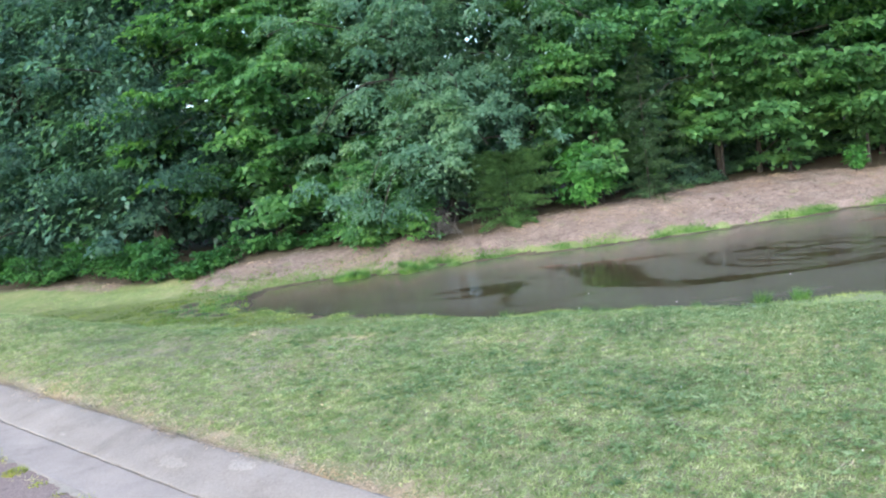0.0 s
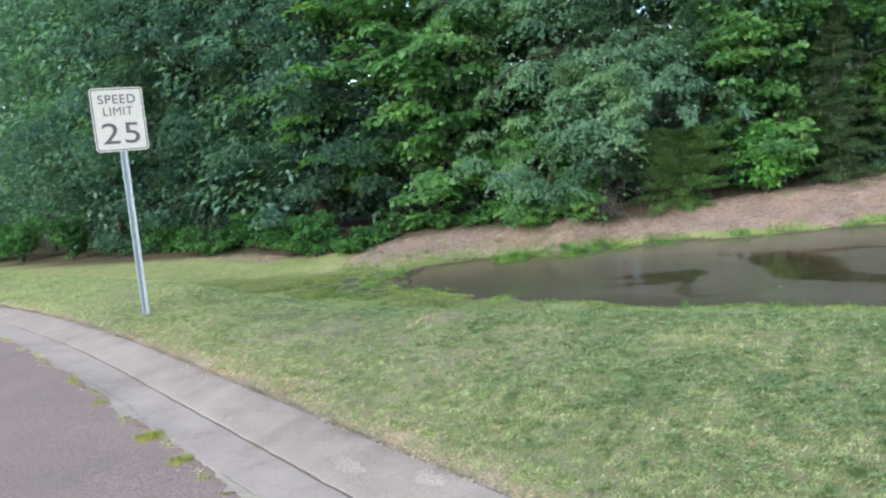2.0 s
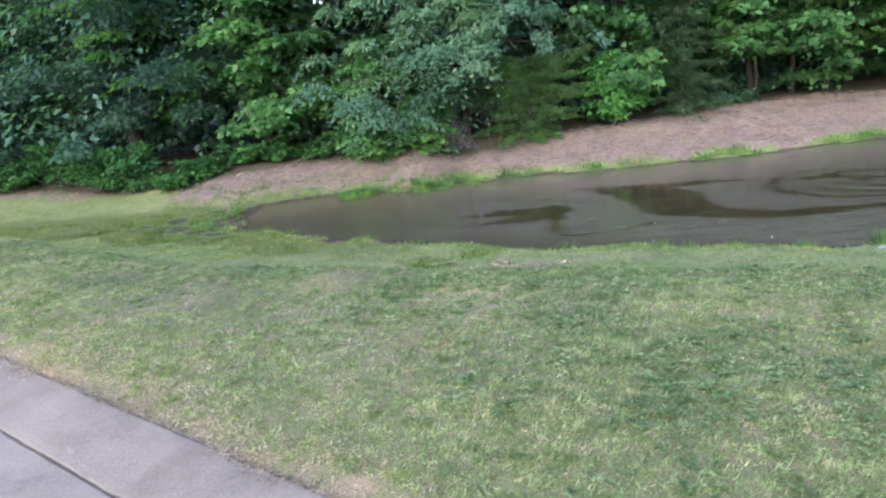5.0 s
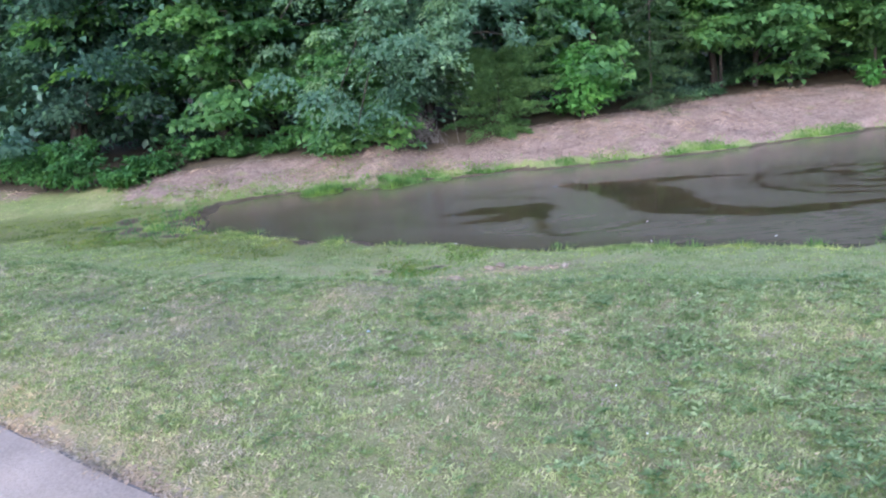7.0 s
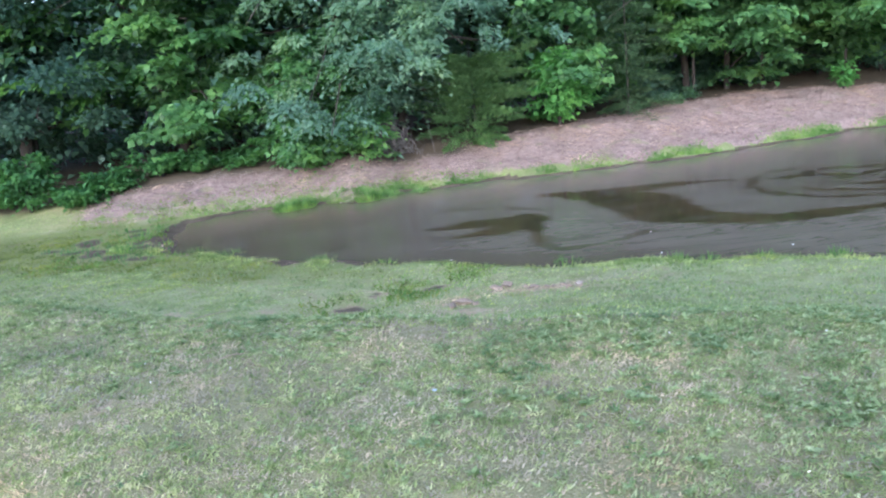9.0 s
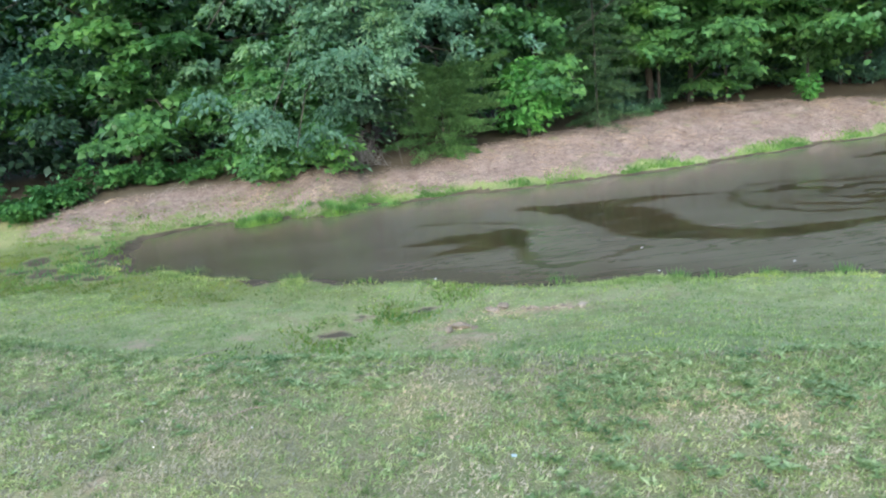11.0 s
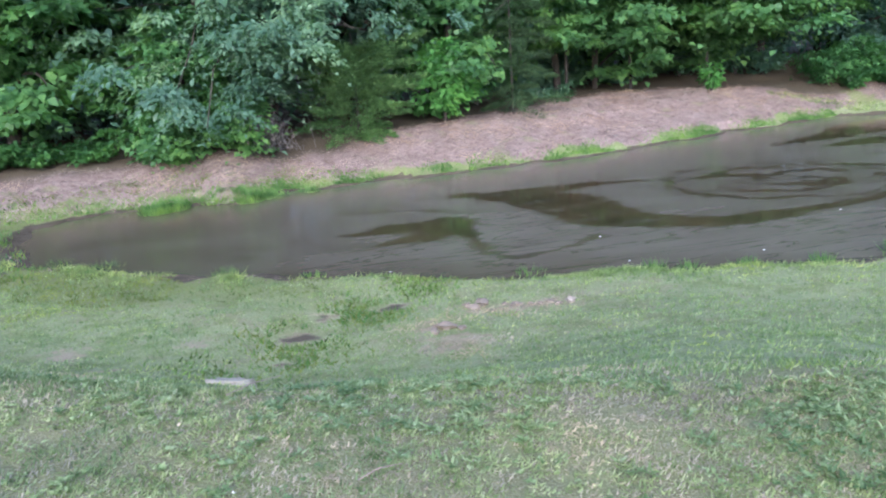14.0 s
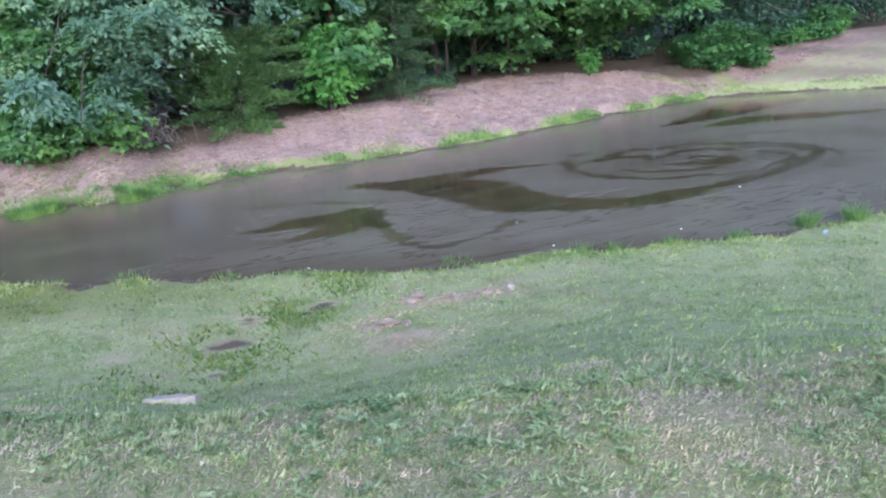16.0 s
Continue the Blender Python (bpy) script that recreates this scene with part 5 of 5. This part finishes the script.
def patches(pts, bias=0.0):
    x, y = pts[:, 0], pts[:, 1]
    p = 0.6 * np.sin(1.7 * x + 2.3 * y) + 0.8 * np.sin(6.9 * x - 3.1 * y + 1) + 0.8 * np.sin(9.3 * y + 4.1 * x) + 0.6 * np.sin(15.1 * x + 2.0 * np.sin(7 * y)) + rng.normal(0, 0.5, len(pts))
    return pts[p > bias]


leafy = on_brow(clumpy(patches(scatter(-4.5, 8.6, 0.3, 4.9, 90000), -0.5)))
clover(leafy[drought(leafy[:, 0], leafy[:, 1]) + rng.normal(0, 0.15, len(leafy)) < 0.0], 6)


def rosettes(pts, seed):
    """Broad-leaved weeds pressed flat in the turf."""
    rng = np.random.default_rng(seed)
    m, k = len(pts), 9
    z = surface_z(pts[:, 0], pts[:, 1]) + 0.012
    c = np.repeat(np.stack([pts[:, 0], pts[:, 1], z], -1), k, 0)
    a = np.repeat(rng.uniform(0, 6.28, m), k) + np.tile(np.arange(k) * 2.4, m)
    head = np.stack([np.cos(a), np.sin(a), rng.uniform(0.15, 0.7, m * k)], -1)
    s = np.repeat(rng.uniform(0.016, 0.042, m), k) * rng.uniform(0.6, 1.1, m * k)
    nrm = unit(np.array([0, 0, 1.0]) + rng.normal(0, 0.2, (m * k, 3)))
    return tagged(quads_mesh("lawn_weeds", leaves(c, head, nrm, s, s * 0.45, 0.2), M_CLOVER), "flat broad-leaved weed rosettes in the lawn", "weeds", kind="stuff")


flat_weeds = on_brow(clumpy(patches(scatter(-4.0, 8.6, 0.5, 4.8, 12000), -0.2)))
flat_weeds = flat_weeds[drought(flat_weeds[:, 0], flat_weeds[:, 1]) + rng.normal(0, 0.2, len(flat_weeds)) < 0.25 * smooth(to_uv(flat_weeds[:, 0], flat_weeds[:, 1])[1], 0.8, 2.4) - 0.1]
rosettes(flat_weeds, 14)


def crabgrass(pts, seed):
    """Flat stars of broad soft blades between the mown tufts."""
    rng = np.random.default_rng(seed)
    m, k = len(pts), 8
    z = surface_z(pts[:, 0], pts[:, 1]) + 0.014
    c = np.repeat(np.stack([pts[:, 0], pts[:, 1], z], -1), k, 0)
    c[:, :2] += rng.normal(0, 0.008, (m * k, 2))
    a = np.repeat(rng.uniform(0, 6.28, m), k) + np.tile(np.arange(k) * 2.4, m) + rng.normal(0, 0.3, m * k)
    head = np.stack([np.cos(a), np.sin(a), rng.uniform(0.1, 0.9, m * k)], -1)
    s = np.repeat(rng.uniform(0.026, 0.055, m), k) * rng.uniform(0.5, 1.15, m * k)
    nrm = unit(np.array([0, 0, 1.0]) + rng.normal(0, 0.25, (m * k, 3)))
    return tagged(quads_mesh("crabgrass", leaves(c, head, nrm, s, s * 0.2, 0.2, 0.3), M_CLOVER), "flat green crabgrass spread through the mown lawn", "grass", kind="stuff")


stars = on_brow(clumpy(scatter(-4.0, 8.6, 0.25, 4.9, 26000), 1.2))
star_u, star_v = to_uv(stars[:, 0], stars[:, 1])
stars = stars[rng.uniform(0, 1, len(stars)) < 0.1 + 0.9 * np.maximum(smooth(star_v, 1.3, 2.2) * smooth(star_u, 1.5, 2.8), 0.15 * smooth(star_u, 1.4, 0.5))]
crabgrass(stars[drought(stars[:, 0], stars[:, 1]) + rng.normal(0, 0.22, len(stars)) < 0.02], 15)


def ditch_weeds(n, seed):
    rng = np.random.default_rng(seed)
    t = rng.uniform(0, 1, n)
    x = np.interp(t, [0, 0.33, 0.66, 1], [-3.25, -2.75, -1.8, -1.2]) + rng.normal(0, 0.36, n)
    y = np.interp(t, [0, 0.33, 0.66, 1], [12.6, 13.8, 14.4, 15.3]) + rng.normal(0, 0.22, n)
    ok = (np.sin(5 * x + 3 * y) + rng.normal(0, 0.5, n) > -0.3) & (masks(x, y)["soil"] < 0.35) & (pond(x, y) < 0)
    return np.stack([x, y], -1)[ok]


weeds = ditch_weeds(4800, 9)
blades("ditch_weeds", "rank green weeds along a muddy ditch", weeds[::2], 0.06, 0.016, M_FLAT, 12, 1.2)
blades("ditch_weeds", "darker broad weeds along a muddy ditch", weeds[1::2], 0.06, 0.014, M_LUSH, 13, 0.9)


# small white clover heads
def clover_heads(pts, seed):
    rng = np.random.default_rng(seed)
    m = len(pts)
    z = surface_z(pts[:, 0], pts[:, 1]) + rng.uniform(0.03, 0.05, m)
    c = np.repeat(np.stack([pts[:, 0], pts[:, 1], z], -1), 4, 0)
    d = unit(rng.normal(0, 1, (4 * m, 3)) + np.array([0, 0, 0.5]))
    s = np.full(4 * m, 0.006)
    return tagged(quads_mesh("clover_flowers", leaves(c, d, unit(rng.normal(0, 1, (4 * m, 3))), s, s, 0.2), M_LITTER), "tiny white clover heads scattered over the lawn", "flowers", kind="stuff")


clover_heads(clumpy(patches(scatter(-3, 8.6, 0.3, 3.0, 60), 0.5)), 7)


# ---- waterside plants ----
def tuft(name, label, x, y, height, spread, n, material, seed, width=0.012, base=None):
    """A clump of arching blades from one root."""
    rng = np.random.default_rng(seed)
    r = spread * np.sqrt(rng.uniform(0, 1, n)) * 0.6
    a = rng.uniform(0, 2 * np.pi, n)
    px, py = r * np.cos(a), r * np.sin(a)
    z0 = gz(x, y) if base is None else base
    z = (surface_z(px + x, py + y) if base is None else np.full(n, base)) - z0 - 0.01
    out = 0.25 + 0.9 * r / max(spread, 1e-6)
    head = unit(np.stack([np.cos(a) * out, np.sin(a) * out, np.ones(n)], -1) + rng.normal(0, 0.2, (n, 3)))
    h = height * rng.uniform(0.5, 1.15, n)
    nrm = np.stack([np.cos(a), np.sin(a), np.full(n, 0.4)], -1)
    ob = quads_mesh(name, leaves(np.stack([px, py, z], -1), head, nrm, h, np.full(n, width), 0.2), material)
    ob.location = (x, y, z0)
    return tagged(ob, label, "grass tuft", GROUPS.get(name, ""))


for n, (x, y, h, s, k) in enumerate(((-4.45, 22.5, 0.34, 0.5, 500), (-4.1, 22.65, 0.3, 0.4, 320), (-2.75, 22.65, 0.3, 0.5, 420), (-2.2, 22.8, 0.28, 0.45, 360), (-3.4, 22.9, 0.2, 0.4, 220), (-1.6, 23.0, 0.22, 0.4, 240))):
    tuft("grass_tuft", "lush bright green grass clump at the water's edge", x, y, h * 0.6, s, k, M_LUSH, 600 + n, 0.018)
for n, (x, y, h, s, k) in enumerate(((4.1, 13.75, 0.27, 0.13, 110), (4.62, 13.5, 0.25, 0.16, 130), (3.15, 13.85, 0.2, 0.16, 70), (2.3, 14.05, 0.16, 0.2, 70), (1.75, 14.3, 0.18, 0.18, 60), (1.4, 14.5, 0.2, 0.16, 60), (0.1, 15.05, 0.18, 0.22, 80), (-3.3, 17.0, 0.16, 0.3, 70), (-4.9, 18.3, 0.18, 0.3, 80), (-5.6, 18.9, 0.16, 0.25, 60), (-2.3, 16.2, 0.12, 0.25, 50), (-6.9, 19.0, 0.2, 0.3, 70), (-7.0, 20.3, 0.2, 0.35, 80))):
    tuft("sedge_tuft", "thin green sedge tuft standing at the shore", x, y, h, s, k, M_LUSH, 640 + n, 0.012)


# ragged little clumps on the mud round the pond's tip
clump = tufted(np.zeros((2600, 2)), np.stack([rng.uniform(-8.6, -4.6, 75), rng.uniform(17.8, 21.8, 75)], -1), 0.12, 25)
clump = clump[(pond(clump[:, 0], clump[:, 1]) < 0.0) & (ruts(clump[:, 0], clump[:, 1]) < 0.3)]
blades("mud_sedge", "ragged small grass clumps on wet mud", clump[::2], 0.09, 0.014, M_LUSH, 26, 0.8)
blades("mud_sedge", "dull olive grass clumps on wet mud", clump[1::2], 0.08, 0.014, M_FLAT, 38, 1.0)

rut_n = rng.integers(0, len(RUTS), 420)
rut_t = rng.uniform(0, 1, (420, 1))
rut_a, rut_b = np.array(RUTS)[rut_n, 0], np.array(RUTS)[rut_n, 1]
rank = rut_a + (rut_b - rut_a) * rut_t + rng.normal(0, 0.2, (420, 2))
rank = rank[pond(rank[:, 0], rank[:, 1]) < -0.03]
blades("mud_sedge", "dark rank grass along wet ruts", rank, 0.1, 0.014, M_SHRUB, 46, 0.8)

# dull grass breaking up the foot of the straw beside the pond's tip
foot_x = rng.uniform(-9.5, -0.8, 90)
foot = np.stack([foot_x, far_shore(foot_x) + rng.uniform(0.05, 1.35, 90) * smooth(foot_x, 0.5, -2.5)], -1)
foot = tufted(np.zeros((5200, 2)), foot, 0.15, 39)
foot = foot[pond(foot[:, 0], foot[:, 1]) < -0.03]
blades("bank_grass", "dull olive grass tufts among straw", foot[::2], 0.06, 0.013, M_FLAT, 40, 1.0)
blades("bank_grass", "green grass tufts among straw", foot[1::2], 0.055, 0.012, M_LUSH, 41, 1.0)

# dead stems washed up along the near mud
drift_x = rng.uniform(-7.5, -0.5, 6000)
drift_y = rng.uniform(14.5, 20.5, 6000)
near_mud = (pond(drift_x, drift_y) > -0.3) & (pond(drift_x, drift_y) < -0.02) & (drift_y < far_shore(drift_x) - 1.0) & (np.sin(4.1 * drift_x) + np.sin(2.3 * drift_y + 1) > -0.2)
blades("dead_stems", "brown dead stems washed up on mud", np.stack([drift_x, drift_y], -1)[near_mud], 0.06, 0.01, M_STRAW, 42, 2.2)

# bleached stems round the bare earth on the slope
worn = tufted(np.zeros((1800, 2)), np.array([(-1.75, 12.9), (-1.1, 12.6), (-1.3, 13.5), (-0.9, 13.85), (-0.3, 13.45), (0.05, 13.7), (-1.8, 13.4), (-1.5, 12.4), (-0.7, 13.4)]), 0.17, 43)
blades("dry_grass", "bleached dry stems lying round bare earth", worn, 0.05, 0.008, M_DRY, 44, 2.2)


def shore_fringe(n, far, seed):
    """Ragged grass along the waterline."""
    rng = np.random.default_rng(seed)
    if far:
        x = rng.uniform(-7.5, 13.5, n)
        keep = rng.uniform(0, 1, n) < 0.12 + 0.88 * fringe(x)
        x = x[keep]
        n = len(x)
        y = far_shore(x) + 0.08 + np.abs(rng.normal(0, 0.24, n))
    else:
        u = rng.uniform(-1, 16, n)
        v = 8.0 + 0.042 * np.clip(9 - u, 0, 12) ** 2 - 0.3 * smooth(u, 7.8, 9.3) - np.abs(rng.normal(0.0, 0.34, n))
        x, y = P0[0] + u * ALONG[0] + v * ACROSS[0], P0[1] + u * ALONG[1] + v * ACROSS[1]
    p = 0.5 + 0.5 * np.sin(2.3 * x + 0.4 * y) * np.sin(1.1 * x + 1) + rng.normal(0, 0.3, n)
    ok = (pond(x, y) < 0.02) & (pond(x, y) > -0.8) & (p > 0.55)
    if not far:
        ok &= (x > -0.5) | (np.sin(4.3 * x + 2 * np.sin(1.9 * x)) + rng.normal(0, 0.3, n) < -0.3)
    return np.stack([x, y], -1)[ok]


blades("shore_grass", "ragged green grass along the far waterline", shore_fringe(30000, True, 1), 0.07, 0.02, M_LUSH, 8, 0.6)
blades("shore_grass", "ragged green grass along the near waterline", shore_fringe(22000, False, 2), 0.065, 0.013, M_SEDGE, 9, 0.8)


def straw_litter(n, seed):
    """Loose straw strewn over the far bank."""
    rng = np.random.default_rng(seed)
    x = rng.uniform(-20, 19, n)
    y = far_shore(x) + rng.uniform(0.1, 6.0, n)
    m = masks(x, y)
    ok = (m["straw"] > rng.uniform(0.2, 0.9, n)) & (m["wood"] < 0.6)
    x, y = x[ok], y[ok]
    k = len(x)
    c = np.stack([x, y, surface_z(x, y) + rng.uniform(0.0, 0.06, k)], -1)
    a = rng.uniform(0, 2 * np.pi, k)
    head = np.stack([np.cos(a), np.sin(a), rng.normal(0.1, 0.25, k)], -1)
    s = rng.uniform(0.08, 0.22, k)
    return tagged(quads_mesh("straw", leaves(c, head, unit(np.array([0, 0, 1.0]) + rng.normal(0, 0.3, (k, 3))), s, np.full(k, 0.016), 0.3), M_STRAW), "pinkish straw mulch strewn over the bank", "straw", kind="stuff")


straw_litter(78000, 4)


def right_end(n, seed):
    """Spots on the bank that closes the pond's right end, with how far up it they lie."""
    rng = np.random.default_rng(seed)
    x, y = rng.uniform(12.5, 23, n), rng.uniform(17, 28, n)
    e = 0.65 * (x - 13.7) + 0.76 * (y - 26.4)
    ok = (e > 0.1) & (e < 6) & (pond(x, y) < 0.0)
    return np.stack([x, y], -1)[ok], e[ok]


spots_r, e_r = right_end(60000, 15)
green = spots_r[(e_r < 0.75 + 0.25 * np.sin(1.9 * spots_r[:, 0]))][::2]
blades("grass", "rank green grass round the pond's far end", green, 0.09, 0.02, M_SEDGE, 16, 0.9)

# tufts rooted between gutter and asphalt
for n, (x, y, h, s, k) in enumerate(((-3.25, 5.78, 0.11, 0.16, 160), (-2.73, 5.36, 0.08, 0.15, 130), (-2.4, 5.08, 0.05, 0.1, 50), (-2.16, 4.87, 0.04, 0.08, 40), (-4.32, 6.62, 0.06, 0.14, 70), (-5.25, 7.32, 0.05, 0.12, 60), (-6.2, 8.05, 0.05, 0.12, 60), (-3.7, 6.1, 0.04, 0.1, 40))):
    u, _ = to_uv(x, y)
    x, y = to_xy(u, -0.80)
    tuft("weed_tuft", "yellow-green weed tuft in the gutter joint", float(x), float(y), h * 0.5, s * 0.85, int(k * 1.5), M_WEED, 700 + n, 0.006, 0.004)


ju = rng.uniform(-3, 16, 5200)
jp = np.sin(2.9 * ju) + np.sin(7.3 * ju + 1) + 0.6 * np.sin(19 * ju) + rng.normal(0, 0.5, len(ju))
jx, jy = to_xy(ju, -0.765 + rng.normal(0, 0.022, len(ju)) - 0.03 * np.sin(4.1 * ju))
joint = np.stack([jx, jy], -1)


def joint_blades(name, label, pts, material, seed, lean):
    r = np.random.default_rng(seed)
    m = len(pts)
    c = np.stack([pts[:, 0], pts[:, 1], np.full(m, 0.004)], -1)
    a = r.uniform(0, 2 * np.pi, m)
    head = np.stack([np.cos(a) * lean, np.sin(a) * lean, np.ones(m)], -1)
    ob = quads_mesh(name, leaves(c, head, np.stack([np.cos(a + 0.4), np.sin(a + 0.4), np.full(m, 0.3)], -1), r.uniform(0.012, 0.035, m), np.full(m, 0.005), 0.15, 0.3), material)
    return tagged(ob, label, "weeds", kind="stuff")


joint_blades("joint_weeds", "sparse yellow-green weeds along the gutter joint", joint[jp > 1.0], M_WEED, 51, 0.9)
joint_blades("joint_straw", "dry grass scraps along the gutter joint", joint[(jp <= 1.0) & (jp > -0.2)], M_DRY, 52, 3.0)

# ---- small things ----
def lump(name, label, category, x, y, size, material, seed, z=None, sink=0.3, square=True):
    """A rough broken block: a cube cut to facets and roughened."""
    rng = np.random.default_rng(seed)
    bm = bmesh.new()
    bmesh.ops.create_icosphere(bm, subdivisions=2, radius=1.0)
    for v in bm.verts:
        q = Vector([max(-0.72, min(0.72, t)) for t in v.co]) * 1.3 if square else v.co
        v.co = Vector((q.x * size[0], q.y * size[1], q.z * size[2])) * (1 + rng.normal(0, 0.07 if square else 0.22))
    ob = part(name, bm, material)
    ob.rotation_euler = (0, 0, float(rng.uniform(0, 6)))
    ob.location = (x, y, (gz(x, y) if z is None else z) + size[2] * (1 - sink))
    return tagged(ob, label, category, GROUPS.get(name, ""))


lump("stone", "pale buff stone lying on worn grass", "stone", -0.08, 13.45, (0.06, 0.04, 0.04), M_ROCK, 1, None, 0.4, False)
clods = [(-0.85, 13.95, 0.09), (-0.98, 13.82, 0.07), (-1.42, 13.25, 0.09), (-1.55, 13.15, 0.06), (-1.3, 13.12, 0.05)]
for s in range(11):
    f = s / 10
    clods.append((-1.0 + 0.85 * f + float(rng.normal(0, 0.04)), 13.95 - 0.38 * f + float(rng.normal(0, 0.05)), float(rng.uniform(0.018, 0.05))))
for n, (x, y, s) in enumerate(clods):
    lump("soil_clod", "dry brown earth clod on eroded ground", "clod", x, y, (s * 1.2, s * 0.75, s * 0.42), M_CLOD, 20 + n, None, 0.5, False)


def spall(u, v, ru, rv, seed):
    """A patch where the kerb's face has crumbled: rough, paler, broken at its rim."""
    rng = np.random.default_rng(seed)
    nu, nv = 26, 14
    verts, faces, keep = [], [], {}
    for i in range(nu):
        for j in range(nv):
            a, e = (i / (nu - 1) - 0.5) * 2, (j / (nv - 1) - 0.5) * 2
            r = math.hypot(a, e) + rng.normal(0, 0.16)
            if r > 0.95:
                continue
            vv = v + e * rv
            z = float(np.interp(vv, [-0.71, -0.378, -0.346, -0.30, -0.2, -0.12, -0.04, 0.03], [0.006, 0.0, 0.0, 0.012, 0.034, 0.054, 0.07, 0.08]))
            x, y = to_xy(u + a * ru, vv)
            keep[i, j] = len(verts)
            verts.append((float(x), float(y), z + 0.004 + abs(float(rng.normal(0, 0.0012)))))
    for i in range(nu - 1):
        for j in range(nv - 1):
            q = [(i, j), (i + 1, j), (i + 1, j + 1), (i, j + 1)]
            if all(t in keep for t in q):
                faces.append([keep[t] for t in q])
    return tagged(link_mesh("crumbled_concrete", verts, faces, M_SPALL), "crumbled pale concrete broken out of the kerb", "rubble", "crumbled patches of the kerb")


spall(1.05, -0.2, 0.2, 0.06, 1)
spall(0.45, -0.06, 0.14, 0.07, 2)
spall(-0.9, -0.15, 0.12, 0.05, 3)
spall(2.6, -0.28, 0.06, 0.02, 5)
for n, (x, y) in enumerate(((2.94, 14.6), (1.6, 16.29), (1.34, 14.95), (-1.38, 15.95), (5.2, 16.0))):
    lump("floating_litter", "tiny white scrap floating on the pond", "litter", x, y, (0.013, 0.008, 0.005), M_LITTER, 60 + n, WATER, 0.5)
lump("plastic_bottle_scrap", "pale plastic scrap at the shore", "litter", 3.9, 13.3, (0.075, 0.022, 0.012), M_BAG, 71)
lump("wrapper", "crumpled blue-white wrapper on the lawn", "litter", -1.9, 7.76, (0.011, 0.007, 0.005), M_BAG, 72)
lump("plastic_bag", "pale blue plastic bag under the trees", "litter", -4.4, 25.9, (0.09, 0.06, 0.07), M_BAG, 73)


def stick(x, y, length, turn):
    bm = bmesh.new()
    tube(bm, [(0, 0, 0.03), (length * 0.5, 0.01, 0.04), (length, 0, 0.035)], [0.0022, 0.0025, 0.0015], 5)
    ob = part("stick", bm, M_STRAW)
    ob.location, ob.rotation_euler = (x, y, gz(x, y)), (0, 0, radians(turn))
    return tagged(ob, "pale dry stick lying in the grass", "stick", "sticks on the lawn")


stick(-3.36, 9.42, 0.26, 25)
stick(-2.98, 8.4, 0.16, 15)


def drain_outlet(x, y, turn):
    """The end of a buried concrete pipe: a thick ring with a slab over it."""
    z = gz(x, y)
    out = tagged(empty("drain_outlet", x, y, z), "pale concrete drain outlet half buried in the slope", "drain")
    out.rotation_euler = (0, 0, radians(turn))
    bm = bmesh.new()
    n = 20
    rings = []
    for r, yy in ((0.17, 0.0), (0.17, 0.3), (0.13, 0.3), (0.13, 0.0)):
        rings.append([bm.verts.new((r * math.cos(2 * math.pi * k / n), yy, -0.25 + r * math.sin(2 * math.pi * k / n))) for k in range(n)])
    for i in range(4):
        for k in range(n):
            bm.faces.new((rings[i][k], rings[i][(k + 1) % n], rings[(i + 1) % 4][(k + 1) % n], rings[(i + 1) % 4][k]))
    bmesh.ops.recalc_face_normals(bm, faces=bm.faces)
    part("pipe", bm, M_SLAB, out, "concrete pipe end")
    bm = bmesh.new()
    bmesh.ops.create_icosphere(bm, subdivisions=3, radius=1.0)
    rng = np.random.default_rng(8)
    for v in bm.verts:
        wave = 0.14 * math.sin(5 * v.co.x + 2) * math.sin(4 * v.co.y) + 0.08 * math.sin(9 * v.co.x) + float(rng.normal(0, 0.03))
        v.co = Vector((max(-0.86, min(0.9, v.co.x)) * 0.19, max(-0.8, min(0.8, v.co.y)) * 0.14, max(-0.5, min(0.45, v.co.z)) * 0.12)) * (1 + wave)
    slab = part("slab", bm, M_SLAB, out, "weathered pale concrete slab")
    slab.location, slab.rotation_euler = (0.02, 0.06, -0.02), (radians(-16), radians(4), 0)
    return out


drain_outlet(-3.43, 12.1, -15)
